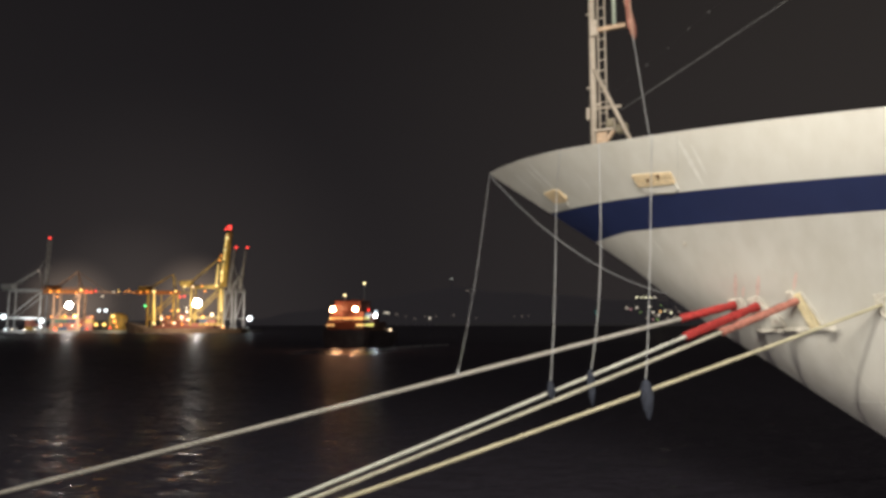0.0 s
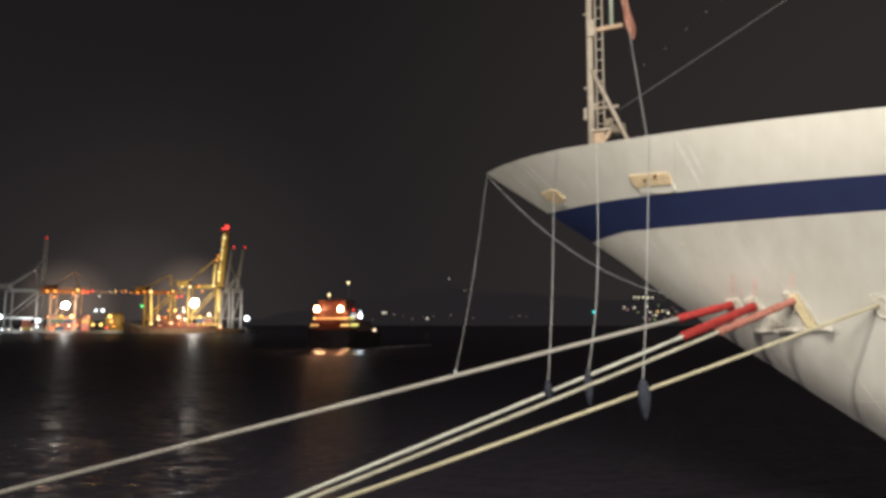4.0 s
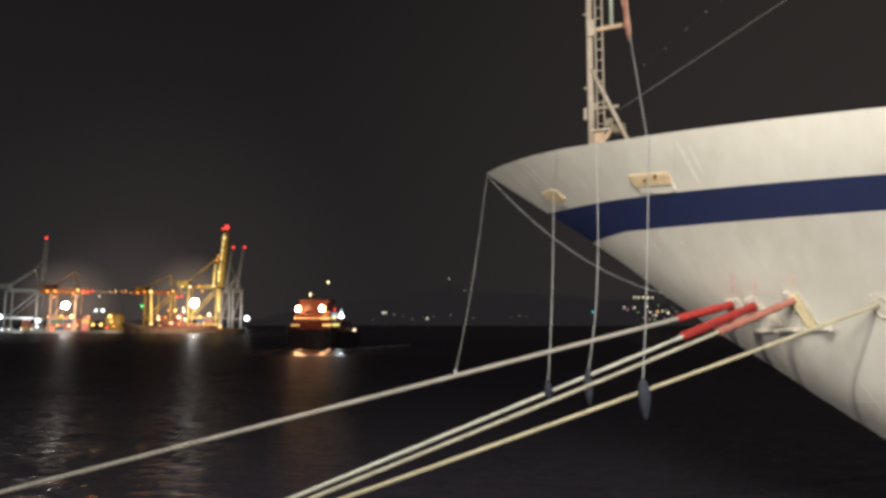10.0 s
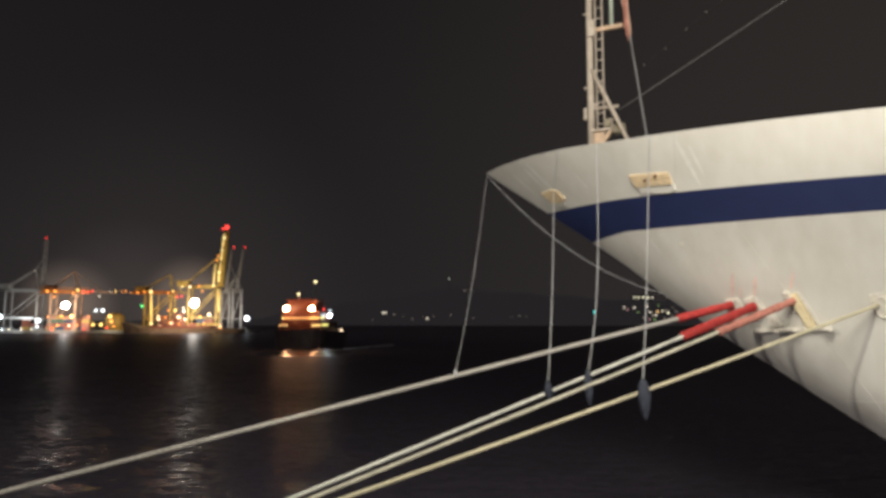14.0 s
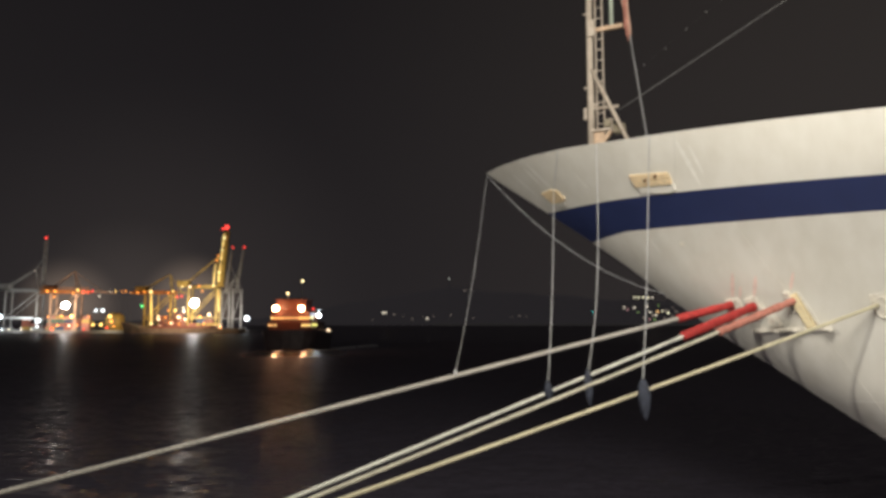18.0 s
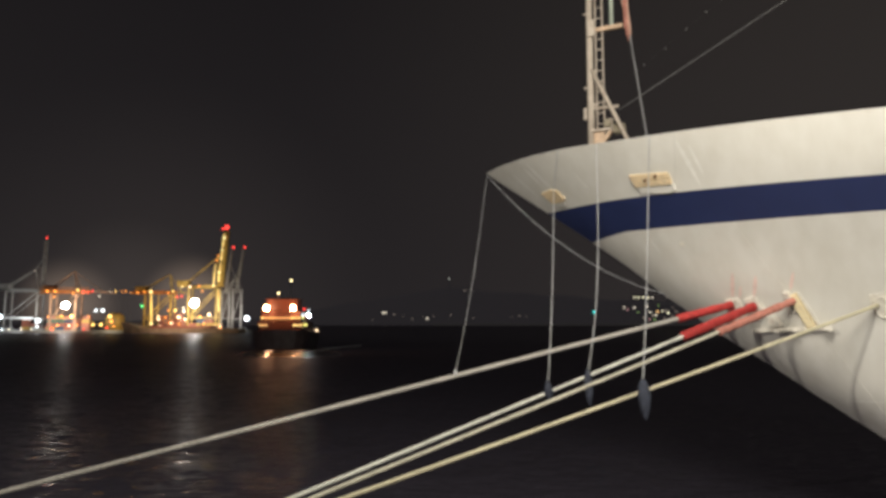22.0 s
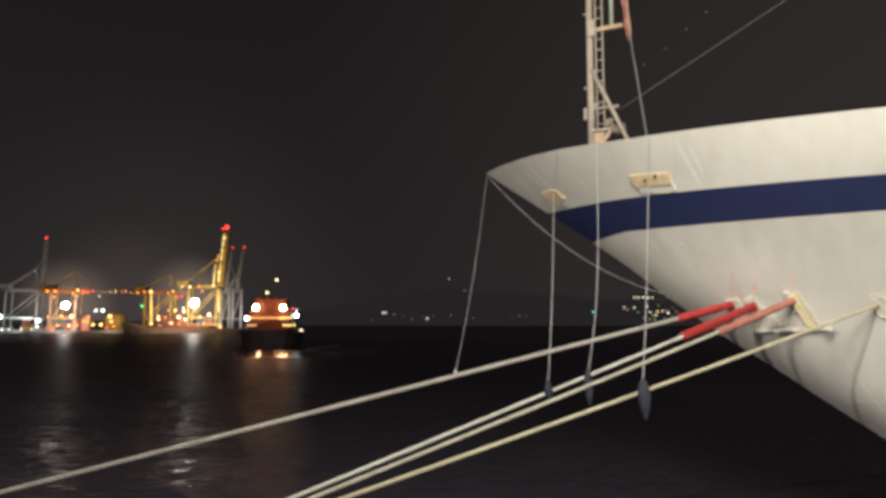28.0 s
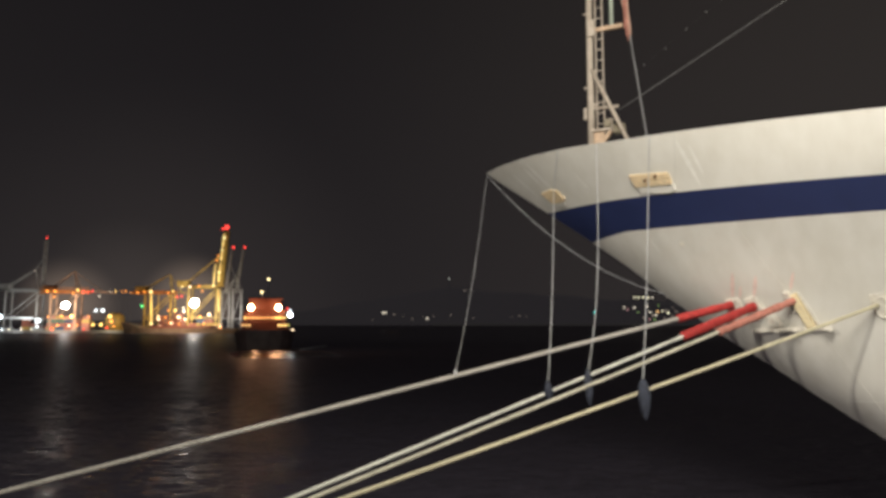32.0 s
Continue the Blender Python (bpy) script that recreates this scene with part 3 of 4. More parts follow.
plate(((8.87, 6.72), (9.03, 6.80), (9.46, 5.99), (9.28, 5.94)), 0.09, M_board, "roller_board", "yellowish wooden board", wedge=0.10)
plate(((9.05, 6.78), (9.08, 6.80), (9.51, 6.01), (9.48, 5.99)), 0.06, M_ivory, "roller_plate", "ivory edge plate")
plate(((8.74, 6.84), (8.86, 6.84), (8.95, 6.66), (8.84, 6.62)), 0.12, M_ivory, "roller_plate", "worn ivory plate")
# oval lead of the fourth line
oval = []
for k in range(25):
    t = k * math.tau / 24
    oval.append(hull(10.83 + 0.14 * math.cos(t) + 0.05 * math.sin(t), 6.40 + 0.21 * math.sin(t) - 0.13 * math.cos(t), 0.012))
part("oval_fairlead", tube_bm(oval, 0.038, 8), M_ivory, ship, "white oval fairlead", smooth=True)
plate(((10.56, 6.70), (10.86, 6.74), (11.06, 6.50), (11.10, 6.08), (10.90, 6.05), (10.62, 6.40)), 0.02, M_ivory, "fairlead_plate", "white fairlead plate")

# ---- mooring lines ----
FAIR = [in_ship(hull(7.54, 6.57, 0.12)), in_ship(hull(8.08, 6.51, 0.12)), in_ship(hull(8.98, 6.61, 0.05)), in_ship(hull(10.74, 6.46, 0.03))]
LOW = [Vector((-10.129, 16.4, 2.170)), Vector((-3.129, 14.8, 2.431)), Vector((-2.591, 14.2, 2.579)), Vector((-1.859, 13.6, 2.727))]
RADIUS = (0.058, 0.046, 0.045, 0.044)
SAG = (0.0, 0.015, 0.02, 0.03)
SLEEVE = (0.085, 0.188, 0.192, 0.0)
for k in range(4):
    a, b = FAIR[k], LOW[k]
    d = (b - a)
    end = a + d * (1 + 1.6 / d.length)
    u_end = (end - a).length / d.length
    pts = []
    for j in range(61):
        u = u_end * j / 60
        pts.append(a + d * u - Vector((0, 0, SAG[k] * 4 * u * (1 - u))))
    post = end + Vector((0, 0, -0.1))
    tint, rope_mat = (("greyed white", M_rope_w), ("white", M_rope_new), ("cream", M_rope_c), ("yellowed", M_rope_y))[k]
    line = tagged(part("mooring_line", tube_bm(pts, RADIUS[k], 12), rope_mat, smooth=True),
                  tint + " mooring rope, taut from the ship's bow to a bollard", "rope",
                  group="mooring lines of the ship")
    if SLEEVE[k]:
        n_in = [a + d * (SLEEVE[k] * j / 40) - Vector((0, 0, SAG[k] * 4 * (SLEEVE[k] * j / 40))) for j in range(41)]
        rr = [(0.110, 0.116, 0.096)[k] * (1 + 0.045 * math.sin(j * 0.6 + k) + 0.05 * math.sin(j * 2.3)) * (0.84 if j in (5, 6, 33, 34) else 1) for j in range(41)]
        part("chafe_sleeve", tube_bm(n_in, rr, 12), M_pink if k == 2 else M_red, line,
             "faded red chafe sleeve" if k == 2 else "bright red chafe sleeve", smooth=True)
    # bollard that holds it
    g = Vector((post.x, min(post.y, 15.0), 1.2))
    bo = tagged(empty("bollard", Matrix.Translation(g)), "black iron mooring bollard on the quay", "bollard", group="bollards on the quay")
    top = max(0.5, post.z - 1.2 + 0.12)
    part("bollard_post", tube_bm([(0, 0, 0), (0, 0, 0.05), (0, 0, top - 0.1), (0, 0, top - 0.02), (0, 0, top)], [0.26, 0.17, 0.17, 0.24, 0.2], 16), M_iron, bo, smooth=True)
    part("bollard_base", tube_bm([(0, 0, 0), (0, 0, 0.04)], 0.34, 16), M_iron, bo)
    loop = [g + Vector((0.22 * math.cos(q * math.tau / 16), 0.22 * math.sin(q * math.tau / 16), top - 0.2)) for q in range(17)]
    part("eye_loop", tube_bm([end] + loop, RADIUS[k] * 0.8, 8), rope_mat, line, smooth=True)

# lashing ropes from the rail to the lines, with canvas bags at their ends
LASH = ((0.05, 11.0, Vector((0.31, 17.68, 4.80)), 0.0, 0.10, 1.0), (3.11, 10.96, Vector((2.43, 16.44, 4.49)), 0.22, 0.06, 0.70),
        (4.36, 10.9, Vector((3.38, 16.55, 4.74)), 0.50, 0.22, 0.70), (5.82, 10.84, Vector((4.24, 15.02, 4.63)), 0.50, 0.04, 0.95))
OVER_PAD = {3.11: (2.72, 10.05), 5.82: (5.70, 9.80)}  # where two of them cross their boards
for s, z, low, bag, bend, girth in LASH:
    hi = in_ship(hull(max(s, 0.06), z, 0.06))
    over = OVER_PAD.get(s)
    lead = [in_ship(hull(s + (over[0] - s) * q / 5, z + (over[1] - z) * q / 5, 0.03 + 0.025 * q)) for q in range(5)] if over else []
    top = in_ship(hull(*over, 0.16)) if over else hi
    pts = lead + [top.lerp(low, k / 20) + Vector((bend * 4 * (k / 20) * (1 - k / 20) * (0.4 + 0.6 * k / 20), 0, 0)) for k in range(21)]
    lash = tagged(part("lashing_rope", tube_bm(pts, 0.0062 if s < 1 else 0.0112, 8), M_rope_thin, smooth=True),
                  "thin grey rope hanging from the ship's rail to a mooring line", "rope", group="lashing ropes at the bow")
    if bag:
        bm = bmesh.new()
        h = bag
        prof = ((0.2, 0.03), (0.14, 0.09), (0.0, 0.13), (-0.25 * h, 0.15), (-0.8 * h, 0.11), (-1.2 * h, 0.05), (-1.3 * h, 0.02))
        tube(bm, [low + Vector((0.01 * k, -0.02, zz)) for k, (zz, rr) in enumerate(prof)], [rr * girth for zz, rr in prof], 12)
        part("canvas_bag", bm, M_bag, lash, "dark blue canvas bag", smooth=True)
    else:
        part("knot", tube(bmesh.new(), [low + Vector((0, 0, 0.08)), low, low - Vector((0, 0, 0.1))], [0.022, 0.036, 0.026], 8), M_rope_thin, lash, smooth=True)
tail = sag(in_ship((0.0, 0, 10.98)), in_ship((5.72, -0.05, 6.86)), 0.64, 24)
tagged(part("bow_rope", tube_bm(tail, 0.0095, 8), M_rope_thin, smooth=True), "slack grey rope hanging along the raked stem", "rope")

# furled flag: a fold along the halyard and a loose lower fold that swings
part("flag_yard", tube_bm([(3.5, 0, 17.65), (4.6, 0, 17.65)], 0.04, 8), M_cream, ship, smooth=True)
flag = tagged(empty("furled_flag", pose(*in_ship((4.60, -0.03, 16.95)), 0, 0, -25)), "furled red and white flag on its halyard", "flag")
FLAG_SPOT = Vector((0.12, -0.02, -0.80))


def fold(lengths, widths, lean, name, mat, seed):
    bm = bmesh.new()
    rnd = random.Random(seed)
    for q in range(5):
        dx = (q - 2) * 0.4
        pts = [(lean * -z + dx * w + rnd.uniform(-0.012, 0.012), rnd.uniform(-0.03, 0.03), z) for z, w in zip(lengths, widths)]
        tube(bm, pts, [max(0.012, w * 0.26) for w in widths], 7)
    return part(name, bm, mat, flag, smooth=True)


fold((0.3, 0.0, -0.4, -0.8, -1.2, -1.6, -1.95), (0.05, 0.08, 0.10, 0.09, 0.07, 0.05, 0.03), 0.127, "flag_hoist", M_flag_pale, 3)
loose = fold((0.25, 0.0, -0.3, -0.6, -0.85, -1.05, -1.2, -1.28), (0.06, 0.08, 0.11, 0.14, 0.16, 0.12, 0.06, 0.02), 0.127, "flag_fly", M_flag, 5)
loose.location = FLAG_SPOT

# ---- container terminal across the water ----
K = 0.4063


def far(px, py, y=500.0):
    return Vector(((px - 784) * K * y / 500, y, 6 + (574 - py) * K * y / 500))


bm = bmesh.new()
box(bm, (-700, 488, -5), (-136, 522, 1.6), 0.3)
tagged(part("terminal_quay", bm, M_concrete), "concrete quay of the container terminal across the water", "quay", kind="structure")


def lamp_bank(at, r, g, parent, lab, across=0):
    """A round floodlight on a dark ring, with small added lamps as its halo."""
    ball_at("lamp_head", at, r * 0.62, g, parent, lab, seg=20)
    if not across:
        # unseen bowl, added to keep the lamp's light off the crane behind
        bowl = ball(r * 0.67, 20)
        bmesh.ops.delete(bowl, geom=[v for v in bowl.verts if v.co.y < 0.05 * r], context="VERTS")
        part("lamp_back_shield", bowl, M_iron, parent, "added dark bowl that blocks rear lamp light", smooth=True).location = at
    small = G_warm_small if across else G_soft
    for q in range(10):
        t = q * math.tau / 10 + 0.2
        d = r * (0.95 + 0.14 * math.sin(q * 2.7))
        ball_at("halo_lamp", (at[0] + d * math.cos(t) * (1 - across), at[1] + d * math.cos(t) * across, at[2] + d * math.sin(t)), r * 0.05, small, parent, seg=8)


def crane(xa, xb, zg, apex, boom, mat, label, back=6.0, y=496.0, depth=8.0, lamps=(), thick=1.0, house=8.0, boom_h=1.0, hinge=None):
    """A ship-to-shore crane: four legs, girder, apex frame, and a boom that is down or raised."""
    c = tagged(empty("container_crane", Matrix.Translation((xa, y, 1.6))), label, "crane", group="cranes of the terminal")
    w = xb - xa
    H = zg - 1.6
    for dy in (0, depth):
        for x in (0, w):
            part("leg", beam_bm((x, dy, 0), (x, dy, H), thick, thick), mat, c)
            part("bogie", box_bm((x - 2.2, dy - 0.8, 0), (x + 2.2, dy + 0.8, 1.6), 0.2), mat, c)
        part("sill_beam", beam_bm((0, dy, 0.30 * H), (w, dy, 0.30 * H), thick * 0.85, thick * 0.85), mat, c)
        part("diagonal_brace", beam_bm((0.5, dy, 0.32 * H), (w - 0.5, dy, H - 1), thick * 0.6, thick * 0.6), mat, c)
        part("upper_beam", beam_bm((0, dy, H), (w, dy, H), thick, thick), mat, c)
    for x in (0, w):
        part("cross_beam", beam_bm((x, 0, H), (x, depth, H), thick, thick), mat, c)
    ym = depth / 2
    part("girder", beam_bm((-back, ym, H + 1.2), (w + 1, ym, H + 1.2), thick * 1.6, thick * 1.3), mat, c)
    part("machinery_house", box_bm((-back, ym - 3, H + 1.8), (-back + house, ym + 3, H + 1.8 + house * 0.4), 0.2), mat, c)
    ax, az = apex[0] - xa, apex[1] - 1.6
    for dy in (ym - 3, ym + 3):
        part("apex_leg", beam_bm((w, dy, H), (ax, ym, az), thick * 0.6, thick * 0.6), mat, c)
        part("back_stay", beam_bm((-back + 4, dy, H + 1.5), (ax, ym, az), 0.5, 0.5), mat, c)
    hx, hz = (hinge[0] - xa, hinge[1] - 1.6) if hinge else (w + 1, H + 1.2)
    ex, ez = boom[0] - xa, boom[1] - 1.6
    for dy in (ym - 1.6, ym + 1.6):
        part("boom", beam_bm((hx, dy, hz), (ex, dy, ez), thick * 0.7, boom_h * thick), mat, c)
    part("fore_stay", beam_bm((ax, ym, az), ((hx + ex * 2) / 3, ym, (hz + ez * 2) / 3), 0.35, 0.35), mat, c)
    for k in range(7):
        f = (k + 0.5) / 7
        part("boom_tie", beam_bm((hx + (ex - hx) * f, ym - 1.6, hz + (ez - hz) * f), (hx + (ex - hx) * f, ym + 1.6, hz + (ez - hz) * f), 0.5, 0.5), mat, c)
    for p, r, g, lab in lamps:
        at = (p[0] - xa, p[1] - y, p[2] - 1.6)
        if g is G_white:
            lamp_bank(at, r, g, c, lab)
        else:
            ball_at("lamp", at, r, g, c, lab)
    return c


def fx(px):
    return (px - 784) * K


def fz(py):
    return 6 + (574 - py) * K


def spot(px, py, r, g, lab, y=489.0):
    return (far(px, py, y), r * K * (1.0 if r > 7 else 0.66), g, lab)


grey_c = crane(fx(17), fx(73), fz(516), (fx(61), fz(478)), (fx(77), fz(424)), M_cr_grey, "grey steel container crane with a raised boom", 7, thick=0.7,
      lamps=[spot(60, 480, 2, G_faint, "faint lamp"), spot(71, 568, 6, G_cool, "cool white lamp"), spot(70, 578, 3, G_cool, "cool white lamp"), spot(3, 561, 6.5, G_cool, "cool white lamp")])
amber_c = crane(fx(97), fx(141), fz(518), (fx(131), fz(481)), (fx(205), fz(519)), M_cr_orange, "orange-lit container crane with a lowered boom", 7,
      lamps=[spot(118, 541, 8.0, G_white, "white floodlight"), spot(84, 516, 3, G_amber, "amber lamp"), spot(98, 516, 3, G_amber, "amber lamp"),
             spot(97, 526, 2, G_amber, "amber lamp"), spot(138, 514, 3, G_yellow, "yellow lamp"), spot(130, 519, 2, G_amber, "amber lamp"),
             spot(148, 517, 3, G_red, "red lamp"), spot(156, 518, 2.5, G_red, "red lamp"), spot(164, 516, 2.5, G_red, "red lamp"),
             spot(177, 525, 2, G_dim, "dim lamp"), spot(130, 560, 3.5, G_yellow, "yellow lamp"), spot(112, 560, 2, G_amber, "amber lamp")])
lit = crane(fx(262), fx(307), fz(520), (fx(300), fz(486)), (fx(330), fz(519)), M_cr_yellow, "yellow container crane lit by amber lamps", 8,
      lamps=[spot(244, 518, 2.5, G_amber, "amber lamp"), spot(256, 517, 2.5, G_amber, "amber lamp"), spot(268, 516, 3, G_yellow, "yellow lamp"),
             spot(298, 519, 2, G_amber, "amber lamp"), spot(306, 516, 2.5, G_yellow, "yellow lamp"), spot(253, 542, 3, G_green, "green lamp"),
             spot(270, 573, 4, G_boom, "yellow lamp"), spot(267, 517, 4, G_boom, "yellow lamp"), spot(283, 565, 3.4, G_soft, "warm lamp"), spot(306, 572, 3, G_soft, "warm lamp"), spot(318, 562, 3.6, G_soft, "warm lamp"), spot(312, 550, 3, G_yellow, "yellow lamp"), spot(327, 552, 2.5, G_dim, "dim lamp"),
             spot(314, 526, 2, G_dim, "dim lamp")])
base = lit.matrix_world.translation
part("strip_lamp", tube_bm([far(268, 520, 494) - base, far(270.5, 572, 494) - base], 1.4 * K, 8), G_strip, lit, "glowing yellow strip lamp", smooth=True)
tall = crane(fx(338), fx(387), fz(510), (fx(384), fz(456)), (fx(399), fz(409)), M_cr_yellow, "yellow container crane with its boom raised and lit", 9, boom_h=3.0,
             hinge=(fx(391), fz(508)),
             lamps=[spot(345, 537, 10, G_white, "white floodlight"), spot(398, 402, 6, G_red, "red warning lamp"), spot(391, 405, 2.5, G_red, "red warning lamp"),
                    spot(394, 421, 4.0, G_boom, "yellow lamp"), spot(391, 442, 2.8, G_boom, "yellow lamp"),
                    spot(387, 482, 3.6, G_boom, "yellow lamp"), spot(382, 461, 2.4, G_amber, "amber lamp"), spot(385, 453, 2, G_amber, "amber lamp"),
                    spot(378, 506, 3.0, G_boom, "yellow lamp"),
                    spot(322, 508, 2.4, G_boom, "yellow lamp"), spot(336, 508, 2.4, G_soft, "warm lamp"), spot(352, 507, 2.2, G_amber, "amber lamp"),
                    spot(358, 516, 2, G_amber, "amber lamp"), spot(372, 557, 4, G_soft, "warm lamp"), spot(381, 579, 4, G_soft, "warm lamp"),
                    spot(392, 580, 3, G_amber, "amber lamp"), spot(314, 526, 2.4, G_red, "red lamp"), spot(322, 525, 2.2, G_red, "red lamp")])
base = tall.matrix_world.translation
for q, (xa, ya, xb, yb, r) in enumerate(((394, 414, 391.5, 437, 1.6), (391.5, 440, 389.5, 462, 1.5), (389, 465, 386, 500, 1.3), (380, 468, 377.5, 508, 1.2), (386, 512, 388, 552, 1.0))):
    part("strip_lamp", tube_bm([far(xa, ya, 494) - base, far(xb, yb, 494) - base], r * K, 8), G_strip, tall, "glowing yellow strip lamp", smooth=True)
grey_a = crane(fx(396), fx(409), fz(520), (fx(418), fz(493)), (fx(410.5), fz(441)), M_cr_grey, "slender grey container crane with a raised boom", 1,
               thick=0.42, house=1.0, depth=2.0, hinge=(fx(402), fz(518)), boom_h=1.2)
grey_b = crane(fx(415), fx(430), fz(518), (fx(420), fz(491)), (fx(431), fz(441)), M_cr_grey, "slender grey container crane with a raised boom", 1,
               thick=0.42, house=1.0, depth=2.0, hinge=(fx(422.5), fz(512)), boom_h=1.2,
               lamps=[spot(439, 564, 6.5, G_cool, "cool white lamp"), spot(436, 582, 2, G_cool, "cool white lamp"), spot(392, 577, 2, G_soft, "warm lamp")])
base = amber_c.matrix_world.translation
part("girder_walkway", box_bm(Vector((fx(79), 494.5, fz(521))) - base, Vector((fx(166), 497, fz(514))) - base, 0.1), M_cr_rust, amber_c, "rust-orange girder walkway")
for k in range(12):
    x = fx(80 + k * 7.6)
    part("walkway_post", beam_bm(Vector((x, 494.4, fz(514))) - base, Vector((x, 494.4, fz(510.5))) - base, 0.25, 0.25), M_cr_rust, amber_c)
part("walkway_rail", beam_bm(Vector((fx(79), 494.4, fz(510.5))) - base, Vector((fx(166), 494.4, fz(510.5))) - base, 0.25, 0.25), M_cr_rust, amber_c)
base = lit.matrix_world.translation
part("girder_walkway", box_bm(Vector((fx(240), 494.5, fz(522))) - base, Vector((fx(318), 497, fz(516))) - base, 0.1), M_cr_rust, lit, "rust-orange girder walkway")
for px in (262, 284, 307):
    part("ladder_way", beam_bm(Vector((fx(px) + 0.9, 495, 1.6)) - base, Vector((fx(px) + 0.9, 495, fz(520))) - base, 0.5, 0.4), M_cr_yellow, lit)
base = grey_c.matrix_world.translation
part("walkway", beam_bm(far(6, 563, 493) - base, far(66, 564, 493) - base, 1.6, 1.4), M_cr_grey, grey_c, "pale lit walkway")

# warning beacons on the raised booms: a red lens on a turning drum
BEACONS = []
for c, px, py in ((grey_c, 77, 421), (grey_a, 411, 438), (grey_b, 431, 438)):
    base = c.matrix_world.translation
    drum = part("beacon_drum", ball(0.70, 12), M_iron, c, "dark turning beacon drum", smooth=True)
    at = Vector((fx(px), 500, fz(py))) - base
    lens = ball(0.85, 14)
    bmesh.ops.delete(lens, geom=[v for v in lens.verts if v.co.y > 0.25], context="VERTS")
    part("beacon_lens", lens, G_red, drum, "red lit lens", smooth=True)
    drum.location = at
    BEACONS.append((drum, at))

# container ship and stacks along the terminal
def containers(x0, x1, y, z, rows, group):
    x = x0
    random.seed(int(abs(x0 * 7)))
    while x < x1:
        h = random.randint(max(1, rows - 2), rows)
        for k in range(h):
            mat = random.choice((M_box_red, M_box_ochre, M_box_red, M_box_red, M_box_ochre, M_box_blue, M_box_green))
            ob = part("container", box_bm((x, y, z + k * 2.6), (x + 5.9, y + 2.4, z + k * 2.6 + 2.55), 0.08), mat)
            tagged(ob, {M_box_red: "red", M_box_ochre: "ochre", M_box_blue: "blue", M_box_green: "green"}[mat] + " steel shipping container in a stack",
                   "container", group=group)
        x += 6.3


containers(fx(82), fx(158), 503, 1.6, 4, "containers of the terminal")
containers(fx(300), fx(392), 503, 1.6, 4, "containers of the terminal")
tank = tagged(empty("storage_tank", Matrix.Translation((fx(199), 507, 1.6))), "round ochre storage tank lit by work lamps", "tank")
part("tank_shell", tube_bm([(0, 0, 0), (0, 0, 7.5), (0, 0, 9.6), (0, 0, 11.2), (0, 0, 12.2), (0, 0, 12.6)], [6.4, 6.4, 6.0, 4.8, 2.8, 0.4], 28), M_box_ochre, tank, smooth=True)
for a in range(4):
    t0 = math.radians(-150 + a * 40)
    part("tank_ladder", tube_bm([(6.5 * math.cos(t0), 6.5 * math.sin(t0), 0), (6.5 * math.cos(t0), 6.5 * math.sin(t0), 8.2)], 0.14, 6), M_box_green, tank)
ring = [(6.55 * math.cos(k * math.tau / 28), 6.55 * math.sin(k * math.tau / 28), 7.5) for k in range(29)]
part("tank_rail", tube_bm(ring, 0.16, 6), M_box_green, tank, "green hand rail")


def hopper(px, w, h, label):
    """A quayside hopper: an open frame on splayed legs under a funnel."""
    o = tagged(empty("quay_hopper", Matrix.Translation((fx(px), 494, 1.6))), label, "hopper", group="hoppers of the terminal")
    for sx in (-1, 1):
        for sy in (-1, 1):
            part("leg", beam_bm((sx * w / 2, sy * 3, 0), (sx * w * 0.28, sy * 2.4, h), 0.7, 0.7), M_box_red, o)
        part("side_brace", beam_bm((sx * w / 2, -3, 0), (-sx * w * 0.28, -2.4, h), 0.4, 0.4), M_box_red, o)
    part("top_frame", box_bm((-w * 0.34, -3, h), (w * 0.34, 3, h + 1.0), 0.1), M_box_red, o)
    part("cross_beam", beam_bm((-w * 0.4, -2.7, h * 0.45), (w * 0.4, -2.7, h * 0.45), 0.5, 0.5), M_box_red, o)
    part("funnel", tube_bm([(0, 0, h * 0.5), (0, 0, h)], [0.8, w * 0.26], 4), M_cr_orange, o)


hopper(301, 7.5, 9.0, "red steel quayside hopper under the crane")
hopper(324, 8.5, 10.5, "tall red steel quayside hopper under the crane")
containers(fx(20), fx(70), 515, 1.6, 3, "containers of the terminal")

bm = bmesh.new()
deck = []
for k in range(13):
    u = k / 12
    x = fx(252) + (fx(448) - fx(252)) * u
    w = 9 * min(1, (u / 0.2) ** 0.6 if u < 0.2 else 1) + 0.1
    deck.append((x, w, 3.2 + (4.2 * (1 - u / 0.17) if u < 0.17 else 0)))
vs = [[bm.verts.new((x - (3 if k == 0 else 0), 476 - w, z)), bm.verts.new((x, 476 - w * 0.8, -1)), bm.verts.new((x, 476 + w * 0.8, -1)), bm.verts.new((x, 476 + w, z))]
      for k, (x, w, z) in enumerate(deck)]
for a, b in zip(vs, vs[1:]):
    for q in range(4):
        bm.faces.new((a[q], b[q], b[(q + 1) % 4], a[(q + 1) % 4]))
bm.faces.new(vs[0])
bm.faces.new(vs[-1])
barge = tagged(empty("berthed_barge"), "brown low barge berthed under the cranes", "barge")
part("barge_hull", bm, M_barge, barge, "brown painted hull")
part("barge_hatch", box_bm((fx(300), 470, 3.1), (fx(400), 483, 5.0), 0.3), M_box_red, barge, "red hatch cover")

